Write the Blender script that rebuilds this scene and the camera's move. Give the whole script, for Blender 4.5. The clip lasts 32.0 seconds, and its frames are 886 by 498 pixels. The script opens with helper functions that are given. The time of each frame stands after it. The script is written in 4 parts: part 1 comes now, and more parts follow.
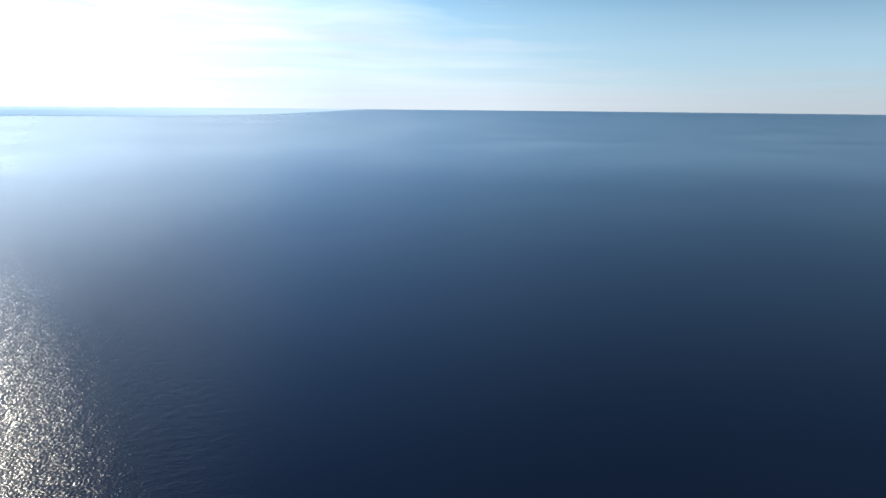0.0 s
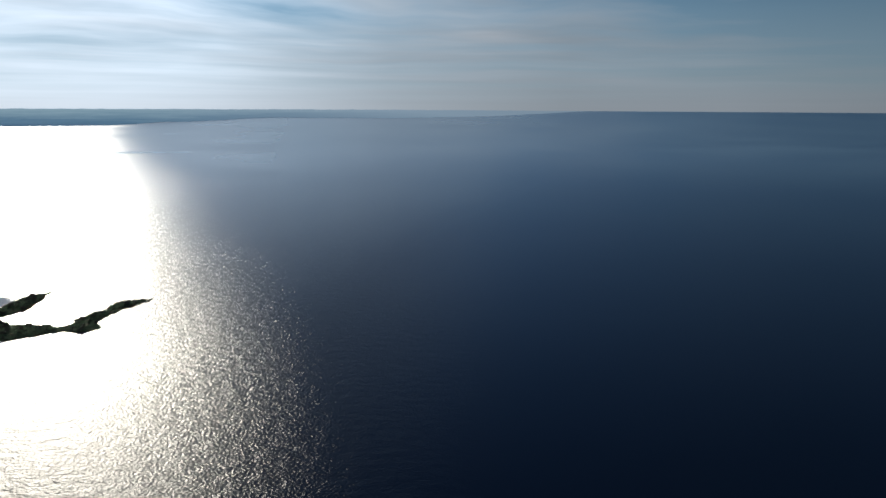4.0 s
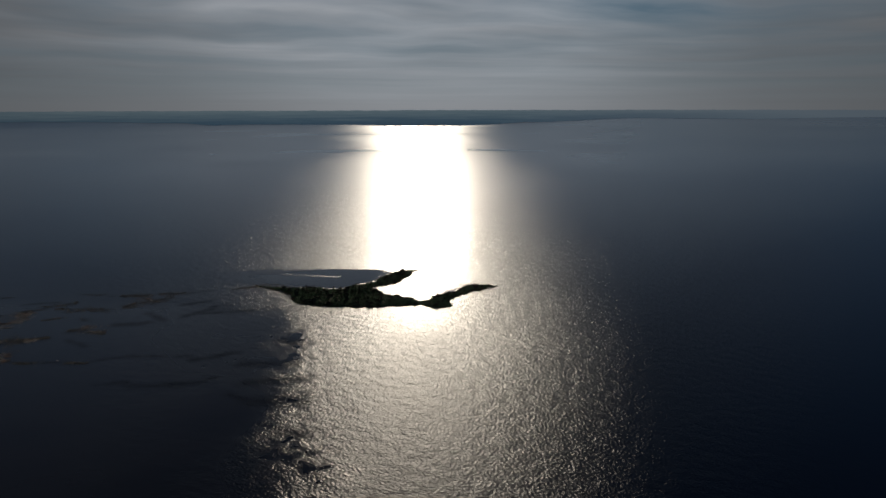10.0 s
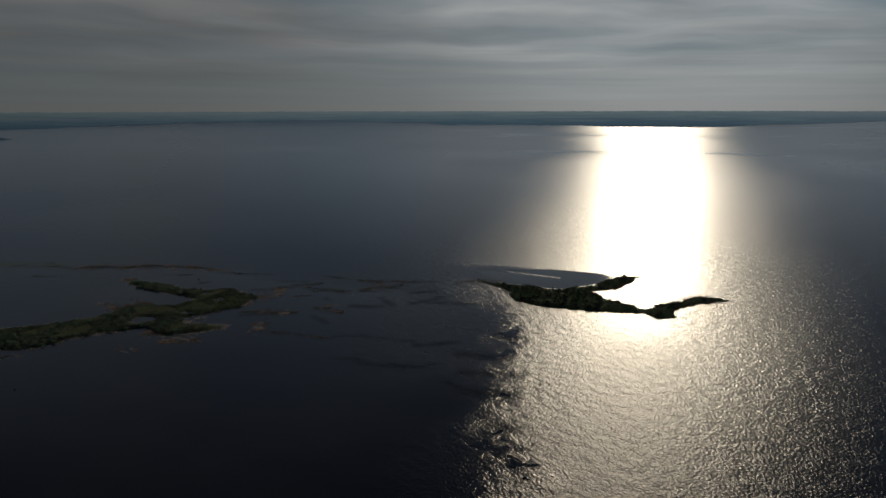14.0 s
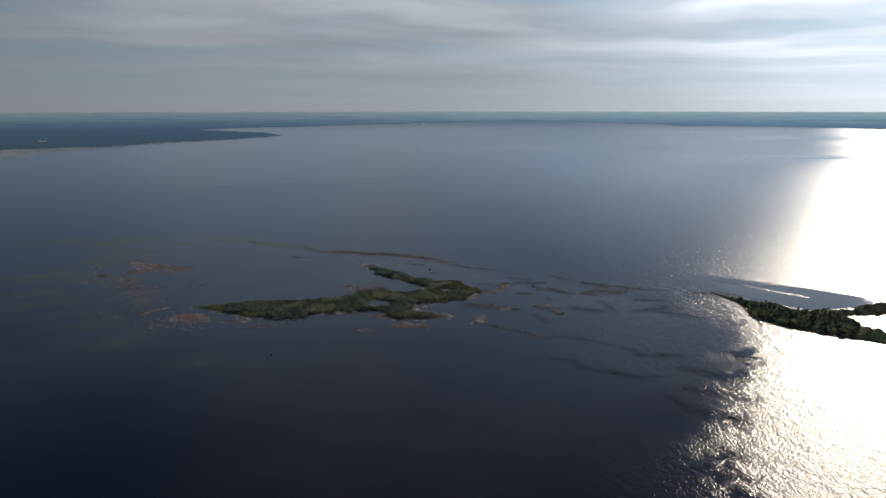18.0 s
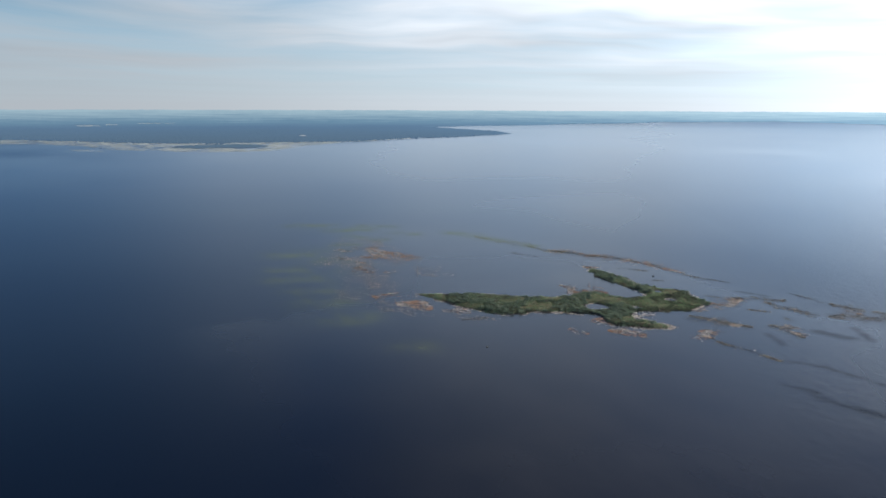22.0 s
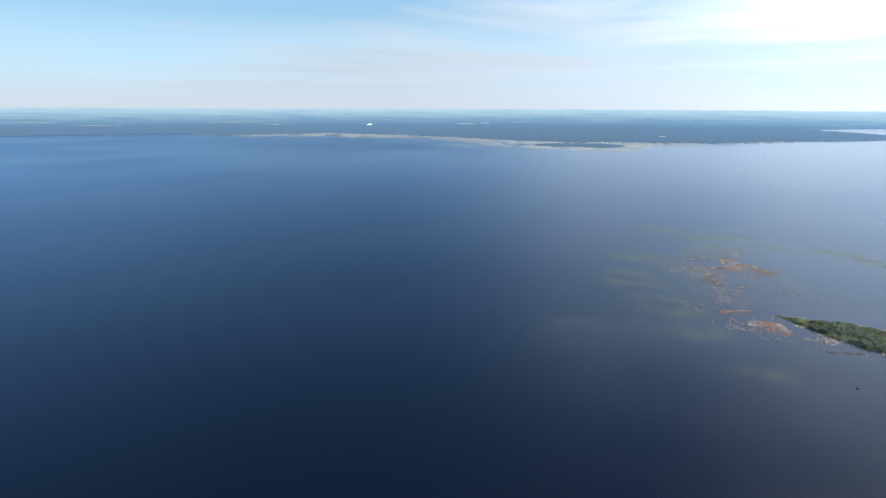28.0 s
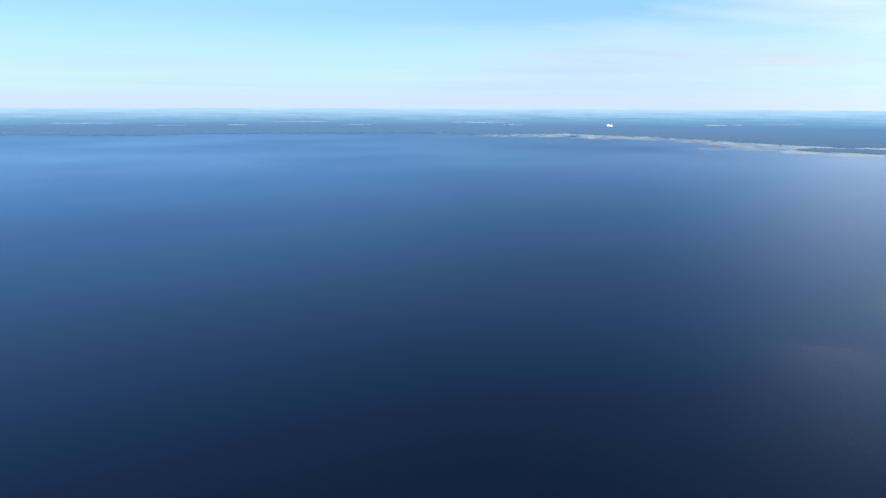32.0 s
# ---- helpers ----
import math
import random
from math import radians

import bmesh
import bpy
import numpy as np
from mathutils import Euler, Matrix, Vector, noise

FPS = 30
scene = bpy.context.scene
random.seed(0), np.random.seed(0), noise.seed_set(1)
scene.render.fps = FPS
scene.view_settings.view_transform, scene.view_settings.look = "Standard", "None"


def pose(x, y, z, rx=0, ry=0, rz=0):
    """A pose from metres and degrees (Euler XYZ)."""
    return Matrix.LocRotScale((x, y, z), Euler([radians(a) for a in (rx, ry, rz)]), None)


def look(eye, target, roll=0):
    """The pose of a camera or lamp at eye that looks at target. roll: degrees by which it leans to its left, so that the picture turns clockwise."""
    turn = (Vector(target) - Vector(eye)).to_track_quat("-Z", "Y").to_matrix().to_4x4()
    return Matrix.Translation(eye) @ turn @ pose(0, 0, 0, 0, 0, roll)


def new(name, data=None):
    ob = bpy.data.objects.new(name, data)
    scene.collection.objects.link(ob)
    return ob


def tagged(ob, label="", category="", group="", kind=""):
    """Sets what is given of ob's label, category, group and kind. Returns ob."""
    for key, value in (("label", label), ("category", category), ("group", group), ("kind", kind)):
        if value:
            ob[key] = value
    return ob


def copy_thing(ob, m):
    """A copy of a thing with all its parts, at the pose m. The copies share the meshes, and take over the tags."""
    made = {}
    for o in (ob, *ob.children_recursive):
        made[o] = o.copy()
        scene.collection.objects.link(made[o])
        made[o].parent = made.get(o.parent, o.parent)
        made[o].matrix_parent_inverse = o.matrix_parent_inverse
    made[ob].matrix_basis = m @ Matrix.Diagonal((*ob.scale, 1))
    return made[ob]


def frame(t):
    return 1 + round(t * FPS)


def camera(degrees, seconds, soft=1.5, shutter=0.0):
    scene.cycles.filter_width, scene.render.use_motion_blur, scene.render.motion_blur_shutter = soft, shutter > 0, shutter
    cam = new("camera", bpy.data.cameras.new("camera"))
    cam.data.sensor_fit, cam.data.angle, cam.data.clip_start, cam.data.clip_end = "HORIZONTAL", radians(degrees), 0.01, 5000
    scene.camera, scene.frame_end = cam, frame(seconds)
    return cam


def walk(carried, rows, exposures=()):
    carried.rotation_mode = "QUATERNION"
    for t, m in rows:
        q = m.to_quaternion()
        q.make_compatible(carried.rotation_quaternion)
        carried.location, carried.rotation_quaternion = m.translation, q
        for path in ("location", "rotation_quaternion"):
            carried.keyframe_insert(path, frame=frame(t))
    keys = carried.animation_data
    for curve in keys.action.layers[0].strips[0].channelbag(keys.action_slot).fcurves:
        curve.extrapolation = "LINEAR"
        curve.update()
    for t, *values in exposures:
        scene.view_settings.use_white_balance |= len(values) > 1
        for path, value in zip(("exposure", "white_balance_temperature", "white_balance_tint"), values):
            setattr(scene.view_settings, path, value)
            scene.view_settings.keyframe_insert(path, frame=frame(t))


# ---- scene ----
# The eye hangs about 100 m over a lake and turns slowly to its left.
SUN_AZ, SUN_EL = 5.8, 18.0          # degrees left of +y, degrees above the level
BOWL, RIM, RISE = 4200.0, 4950.0, 72.0   # the far sheet lifts to meet the visible horizon

cam = camera(64.56, 32.0, soft=1.6)
PATH = [
    (0, -3.70, 2.15, 99.96, -41.846, -11.536, 0.534),
    (1, -3.23, 1.88, 99.97, -37.444, -11.544, 0.438),
    (2, -2.80, 1.64, 99.97, -33.042, -11.544, 0.356),
    (2.5, -2.60, 1.53, 99.97, -30.842, -11.539, 0.325),
    (4.5, -1.85, 1.11, 99.98, -22.045, -11.501, 0.237),
    (5, -1.69, 1.01, 99.98, -19.789, -11.522, 0.237),
    (6, -1.38, 0.84, 99.99, -15.315, -11.498, 0.252),
    (7, -1.10, 0.68, 99.99, -10.825, -11.510, 0.127),
    (8, -0.85, 0.53, 99.99, -6.130, -11.502, 0.019),
    (9, -0.63, 0.41, 99.99, -1.278, -11.476, 0.007),
    (10, -0.45, 0.30, 99.99, 3.727, -11.479, -0.136),
    (11, -0.30, 0.21, 99.99, 8.747, -11.454, -0.458),
    (12, -0.17, 0.13, 100.00, 12.968, -11.387, -0.557),
    (13, -0.08, 0.07, 100.00, 17.483, -11.390, -0.254),
    (14, -0.02, 0.03, 100.00, 22.096, -11.396, -0.102),
    (14.5, -0.01, 0.02, 100.00, 24.460, -11.378, -0.111),
    (16.5, -0.01, 0.00, 100.00, 33.819, -11.344, -0.173),
    (17, -0.04, 0.01, 100.00, 36.114, -11.333, -0.157),
    (18, -0.10, 0.04, 100.00, 40.654, -11.361, -0.055),
    (19, -0.20, 0.09, 100.00, 45.203, -11.385, -0.008),
    (20, -0.34, 0.15, 100.00, 49.760, -11.386, 0.057),
    (21, -0.50, 0.24, 100.00, 54.301, -11.425, 0.099),
    (22, -0.69, 0.34, 100.00, 58.874, -11.456, 0.182),
    (23, -0.92, 0.46, 100.01, 63.416, -11.496, 0.190),
    (24, -1.18, 0.61, 100.01, 67.985, -11.494, 0.153),
    (25, -1.47, 0.77, 100.01, 72.886, -11.523, 0.177),
    (25.5, -1.62, 0.86, 100.01, 75.375, -11.552, 0.219),
    (27.5, -2.33, 1.28, 100.01, 84.848, -11.580, 0.236),
    (28, -2.52, 1.40, 100.01, 87.208, -11.575, 0.250),
    (29, -2.94, 1.65, 100.01, 92.064, -11.611, 0.323),
    (30, -3.38, 1.93, 100.01, 96.931, -11.633, 0.340),
    (31, -3.86, 2.23, 100.01, 101.720, -11.566, 0.306),
    (32, -4.37, 2.56, 100.01, 106.348, -11.593, 0.213),
]


def eye_pose(x, y, z, yaw, pitch, roll):
    a, p = radians(yaw), radians(pitch)
    ahead = Vector((-math.sin(a) * math.cos(p), math.cos(a) * math.cos(p), math.sin(p)))
    return look((x, y, z), Vector((x, y, z)) + ahead, roll)


EXPOSURES = [
    (0, 1.2, 6500, 11), (2, 0.74, 6650, 12), (3.5, -0.3, 6300, 10), (5, -0.6, 6400, 13), (6, -1.04, 6450, 14), (7, -1.38, 6500, 14), (9, -2.0, 6600, 14), (13, -2.1, 7350, 12),
    (14.5, -1.8, 7200, 12), (17, -0.8, 6650, 13), (18, -0.28, 6700, 14), (19, 0.17, 6700, 13), (20, 0.5, 6680, 12), (21, 0.78, 6650, 12), (23, 1.08, 6600, 12), (25.5, 1.28, 6500, 12), (28, 1.54, 6400, 12), (30, 1.6, 6000, 11), (32, 1.67, 5800, 12),
]
walk(cam, [(t, eye_pose(*p)) for t, *p in PATH], EXPOSURES)

# ---- sky and sun ----
SUN_DIR = Vector((-math.sin(radians(SUN_AZ)) * math.cos(radians(SUN_EL)), math.cos(radians(SUN_AZ)) * math.cos(radians(SUN_EL)), math.sin(radians(SUN_EL))))
sun = new("sun", bpy.data.lights.new("sun", "SUN"))
sun.data.energy, sun.data.angle, sun.data.color = 5.0, radians(0.6), (1.0, 0.87, 0.68)
sun.matrix_world = look((0, 0, 0), -SUN_DIR)


class Nodes:
    """A short way to write node trees."""

    def __init__(self, tree):
        self.tree = tree

    def add(self, kind, **inputs):
        node = self.tree.nodes.new(kind)
        for key, value in inputs.items():
            self.put(node, int(key[1:]) if key[0] == "i" and key[1:].isdigit() else key.replace("_", " "), value)
        return node

    def put(self, node, key, value):
        if hasattr(value, "outputs"):
            value = value.outputs[0]
        if isinstance(value, bpy.types.NodeSocket):
            self.tree.links.new(value, node.inputs[key])
        else:
            node.inputs[key].default_value = value

    def math(self, op, a, b=0.0, clamp=False):
        node = self.add("ShaderNodeMath", i0=a, i1=b)
        node.operation, node.use_clamp = op, clamp
        return node

    def vmath(self, op, a, b=(0, 0, 0)):
        node = self.add("ShaderNodeVectorMath", i0=a, i1=b)
        node.operation = op
        return node

    def mix(self, f, a, b):
        node = self.tree.nodes.new("ShaderNodeMix")
        node.data_type = "RGBA"
        self.put(node, 0, f), self.put(node, 6, a), self.put(node, 7, b)
        return node.outputs[2]

    def ramp(self, f, stops):
        node = self.add("ShaderNodeValToRGB", i0=f)
        e = node.color_ramp.elements
        while len(e) < len(stops):
            e.new(0.5)
        for k, (p, c) in zip(e, stops):
            k.position, k.color = p, (*c, 1) if len(c) == 3 else c
        return node.outputs[0]

    def noise(self, vec, scale, detail=4.0, rough=0.55):
        node = self.add("ShaderNodeTexNoise", Vector=vec, Scale=scale, Detail=detail, Roughness=rough)
        return node

    def span(self, v, a, b, c=0.0, d=1.0):
        node = self.add("ShaderNodeMapRange", i0=v, i1=a, i2=b, i3=c, i4=d)
        return node


SKY = 0.07
world = bpy.data.worlds.new("world")
scene.world = world
world.use_nodes = True
n = Nodes(world.node_tree)
sky = n.add("ShaderNodeTexSky")
sky.sky_type, sky.sun_disc = "NISHITA", False
sky.sun_elevation, sky.sun_rotation = radians(SUN_EL), radians(-SUN_AZ)
sky.altitude, sky.air_density, sky.dust_density, sky.ozone_density = 100, 1.0, 0.2, 3.0
way = n.add("ShaderNodeTexCoord").outputs["Generated"]
apart = n.add("ShaderNodeSeparateXYZ", i0=way)
up = n.math("MAXIMUM", apart.outputs[2], 0.0)
toward = n.math("MAXIMUM", n.vmath("DOT_PRODUCT", way, SUN_DIR).outputs["Value"], 0.0)
near_sun = n.math("MINIMUM", n.math("DIVIDE", toward, math.cos(radians(SUN_EL))), 1.0)


def glow_of(*terms):
    """Light scattered forwards: a floor and powers of the cosine to the sun."""
    total = terms[0]
    for power, share in terms[1:]:
        total = n.math("ADD", n.math("MULTIPLY", n.math("POWER", near_sun, power), share), total)
    return n.math("MINIMUM", total, 3.2)


glow = glow_of(0.44, (4.0, 0.6))
cloud_low = glow_of(0.40, (2.0, 0.70), (8.0, 0.54), (24.0, 0.66))
even = n.span(up, 0.18, 0.38)   # high up the veil is more even
cloud_glow = n.math("ADD", n.math("MULTIPLY", cloud_low, n.math("SUBTRACT", 1.0, even)), n.math("MULTIPLY", even, 0.8))
# pale haze on the horizon, clear blue above it
air = n.ramp(up, [(0.0, (0.56, 0.66, 0.74)), (0.03, (0.47, 0.66, 0.78)), (0.10, (0.36, 0.58, 0.76)), (0.16, (0.24, 0.49, 0.73)), (0.25, (0.17, 0.39, 0.70)), (0.36, (0.09, 0.20, 0.46)), (0.55, (0.028, 0.055, 0.15)), (1.0, (0.015, 0.04, 0.12))])
air = n.vmath("SCALE", air)
# the clear sky is deepest a quarter turn from the sun
side = n.math("DIVIDE", n.math("SUBTRACT", n.vmath("DOT_PRODUCT", way, SUN_DIR).outputs["Value"], 0.12), 0.48)
side = n.math("POWER", 2.718, n.math("MULTIPLY", n.math("MULTIPLY", side, side), -1.0))
deep = n.math("SUBTRACT", 1.0, n.math("MULTIPLY", n.math("MULTIPLY", side, n.span(up, 0.08, 0.22)), 0.46))
# above the haze the blue is graded brighter westward, to fit the water's tone
lean = n.math("ADD", 1.0, n.math("MULTIPLY", n.span(apart.outputs[0], -0.95, 0.7, 0.5, -0.25), n.span(up, 0.12, 0.2)))
n.put(air, 3, n.math("MULTIPLY", n.math("MULTIPLY", glow, n.math("MULTIPLY", deep, lean)), 1 / SKY))
base = n.mix(0.94, sky.outputs[0], air.outputs[0])
# a thin high deck of cloud, drawn out in streaks; it covers the north and lies low to the east and the west
turn = n.math("ARCTAN2", n.math("MULTIPLY", apart.outputs[0], -1.0), apart.outputs[1])
reach = n.math("DIVIDE", 1.0, n.math("ADD", up, 0.055))
warp = n.noise(n.add("ShaderNodeCombineXYZ", i0=n.math("MULTIPLY", reach, 0.22), i1=n.math("MULTIPLY", turn, 2.6), i2=3.0), 1.0, 3.0, 0.5)
bent = n.math("ADD", n.math("ADD", reach, n.math("MULTIPLY", turn, 1.1)), n.math("MULTIPLY", warp, 2.2))
streak = n.noise(n.add("ShaderNodeCombineXYZ", i0=n.math("MULTIPLY", bent, 0.75), i1=n.math("MULTIPLY", turn, 2.3), i2=0.0), 1.0, 5.0, 0.55)
veil = n.noise(n.add("ShaderNodeCombineXYZ", i0=n.math("MULTIPLY", bent, 0.17), i1=n.math("MULTIPLY", turn, 2.0), i2=7.0), 1.0, 3.0, 0.5)
edge_up = ((-60, 0.035), (-42, 0.075), (-30, 0.18), (-18, 0.45), (-9, 0.68), (0, 0.75), (45, 0.75), (62, 0.55), (80, 0.27), (95, 0.12), (112, 0.045))
lies = n.ramp(n.span(turn, radians(-60), radians(120)), [((d + 60) / 180, (v, v, v)) for d, v in edge_up])
cover = n.span(n.math("DIVIDE", n.math("SUBTRACT", lies, up), n.math("ADD", n.math("MULTIPLY", lies, 0.45), 0.025)), -1.0, 1.0, -0.25, 0.66)
uneven = n.math("ADD", n.math("MULTIPLY", n.math("SUBTRACT", streak, 0.5), 1.9), n.math("MULTIPLY", n.math("SUBTRACT", veil, 0.5), 1.2))
cover = n.math("ADD", cover, n.math("MULTIPLY", uneven, n.span(up, 0.01, 0.08, 0.2, 1.0)), True)
cloud = n.vmath("SCALE", n.ramp(up, [(0.0, (0.58, 0.65, 0.72)), (0.12, (0.62, 0.685, 0.75))]))
thick = n.ramp(up, [(0.0, (0.88, 0.88, 0.88)), (0.06, (0.9, 0.9, 0.9)), (0.13, (1.0, 1.0, 1.0)), (0.2, (0.92, 0.92, 0.92)), (0.3, (0.66, 0.66, 0.68)), (0.42, (0.36, 0.36, 0.38)), (0.8, (0.16, 0.16, 0.18))])
# the low deck is dimmed on either side of the north to fit the view
fold = n.noise(n.add("ShaderNodeCombineXYZ", i0=n.math("MULTIPLY", bent, 0.6), i1=n.math("MULTIPLY", turn, 2.4), i2=11.0), 1.0, 3.5, 0.5)
folds = n.math("ADD", 1.0, n.math("MULTIPLY", n.math("MULTIPLY", n.span(fold, 0.32, 0.68, -0.3, 0.24), n.span(near_sun, 0.4, 0.85, 0.4, 1.0)), n.span(up, 0.02, 0.08, 0.15, 1.0)))
thin = n.ramp(n.span(turn, radians(-60), radians(120)), [((d + 60) / 180, (v, v, v)) for d, v in ((-46, 1.0), (-34, 0.74), (-20, 0.76), (-7, 1.0), (8, 1.0), (24, 0.74), (42, 0.74), (64, 1.0))])
thin = n.math("ADD", n.math("MULTIPLY", thin, n.math("SUBTRACT", 1.0, even)), even)
n.put(cloud, 3, n.math("MULTIPLY", n.math("MULTIPLY", n.math("MULTIPLY", n.math("MULTIPLY", cloud_glow, thin), folds), thick), 1 / SKY))
base = n.mix(n.math("MULTIPLY", cover, 0.92), base, cloud.outputs[0])
back = world.node_tree.nodes["Background"]
n.put(back, 0, base), n.put(back, 1, SKY)


# ---- numbers for uneven forms ----
TABLE = np.random.RandomState(7).rand(256, 256)


def rough2(x, y):
    """Smooth value noise from 0 to 1 over a plane."""
    x, y = np.asarray(x, float), np.asarray(y, float)
    i, j = np.floor(x).astype(int), np.floor(y).astype(int)
    u, v = x - i, y - j
    u, v = u * u * (3 - 2 * u), v * v * (3 - 2 * v)
    a, b, c, d = TABLE[i % 256, j % 256], TABLE[(i + 1) % 256, j % 256], TABLE[i % 256, (j + 1) % 256], TABLE[(i + 1) % 256, (j + 1) % 256]
    return (a * (1 - u) + b * u) * (1 - v) + (c * (1 - u) + d * u) * v


def layers(x, y, scale, count=4):
    total, size = 0.0, 0.0
    for k in range(count):
        total = total + rough2(x * scale * 2**k + 17.3 * k, y * scale * 2**k + 5.1 * k) * 0.55**k
        size += 0.55**k
    return total / size


def inside(x, y, outline):
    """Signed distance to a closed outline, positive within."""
    p = np.array(outline, float)
    q = np.roll(p, -1, 0)
    best, odd = np.full(np.shape(x), 1e9), np.zeros(np.shape(x), bool)
    for (ax, ay), (bx, by) in zip(p, q):
        t = np.clip(((x - ax) * (bx - ax) + (y - ay) * (by - ay)) / ((bx - ax) ** 2 + (by - ay) ** 2 + 1e-9), 0, 1)
        best = np.minimum(best, np.hypot(x - ax - t * (bx - ax), y - ay - t * (by - ay)))
        if ay != by:
            odd ^= ((ay > y) != (by > y)) & (x < (bx - ax) * (y - ay) / (by - ay) + ax)
    return np.where(odd, best, -best)


def lift(r, az=90.0):
    """Height of the far sheet; towards the open water (az under -12) it rises more gently."""
    g = np.clip((-1 - np.asarray(az)) / 11, 0, 1) * np.clip((np.asarray(az) + 125) / 20, 0, 1)
    g = g * g * (3 - 2 * g)
    return (1 - g) * RISE * np.clip((r - BOWL) / (RIM - BOWL), 0, 1.2) ** 1.3 + g * RISE * np.clip((r - 1500) / (RIM - 1500), 0, 1.2) ** 2


def mesh_of(name, verts, faces, material, smooth=False):
    me = bpy.data.meshes.new(name)
    me.from_pydata([tuple(v) for v in np.asarray(verts, float).tolist()], [], [tuple(f) for f in np.asarray(faces).tolist()])
    me.materials.append(material)
    if smooth:
        me.polygons.foreach_set("use_smooth", [True] * len(me.polygons))
    return me


def part(name, me, parent, label=""):
    ob = new(name, me)
    ob.parent = parent
    return tagged(ob, label)


# ---- materials ----
def material(name):
    m = bpy.data.materials.new(name)
    m.use_nodes = True
    return m, Nodes(m.node_tree), m.node_tree.nodes["Principled BSDF"]


def plain(name, dark, light, scale, rough=0.85, spread=0.0, leaf=0.0):
    """A matt surface that wanders between two colours at two scales; leaf: how much light comes through."""
    m, k, p = material(name)
    where = k.add("ShaderNodeNewGeometry").outputs["Position"]
    f = k.math("ADD", k.math("MULTIPLY", k.noise(where, scale), 0.6), k.math("MULTIPLY", k.noise(where, scale * 7), 0.4))
    if spread:
        f = k.math("ADD", f, k.math("MULTIPLY", k.math("SUBTRACT", k.add("ShaderNodeNewGeometry").outputs["Random Per Island"], 0.5), spread))
        f = k.math("ADD", f, k.math("MULTIPLY", k.math("SUBTRACT", k.add("ShaderNodeObjectInfo").outputs["Random"], 0.5), spread))
    colour = k.ramp(f, [(0.3, dark), (0.72, light)])
    k.put(p, "Base Color", colour), k.put(p, "Roughness", rough), k.put(p, "Specular IOR Level", 0.25)
    if leaf:
        thin = k.add("ShaderNodeBsdfTranslucent", Color=colour)
        both = k.add("ShaderNodeMixShader", i0=leaf, i1=p, i2=thin)
        k.put(m.node_tree.nodes["Material Output"], 0, both)
    return m


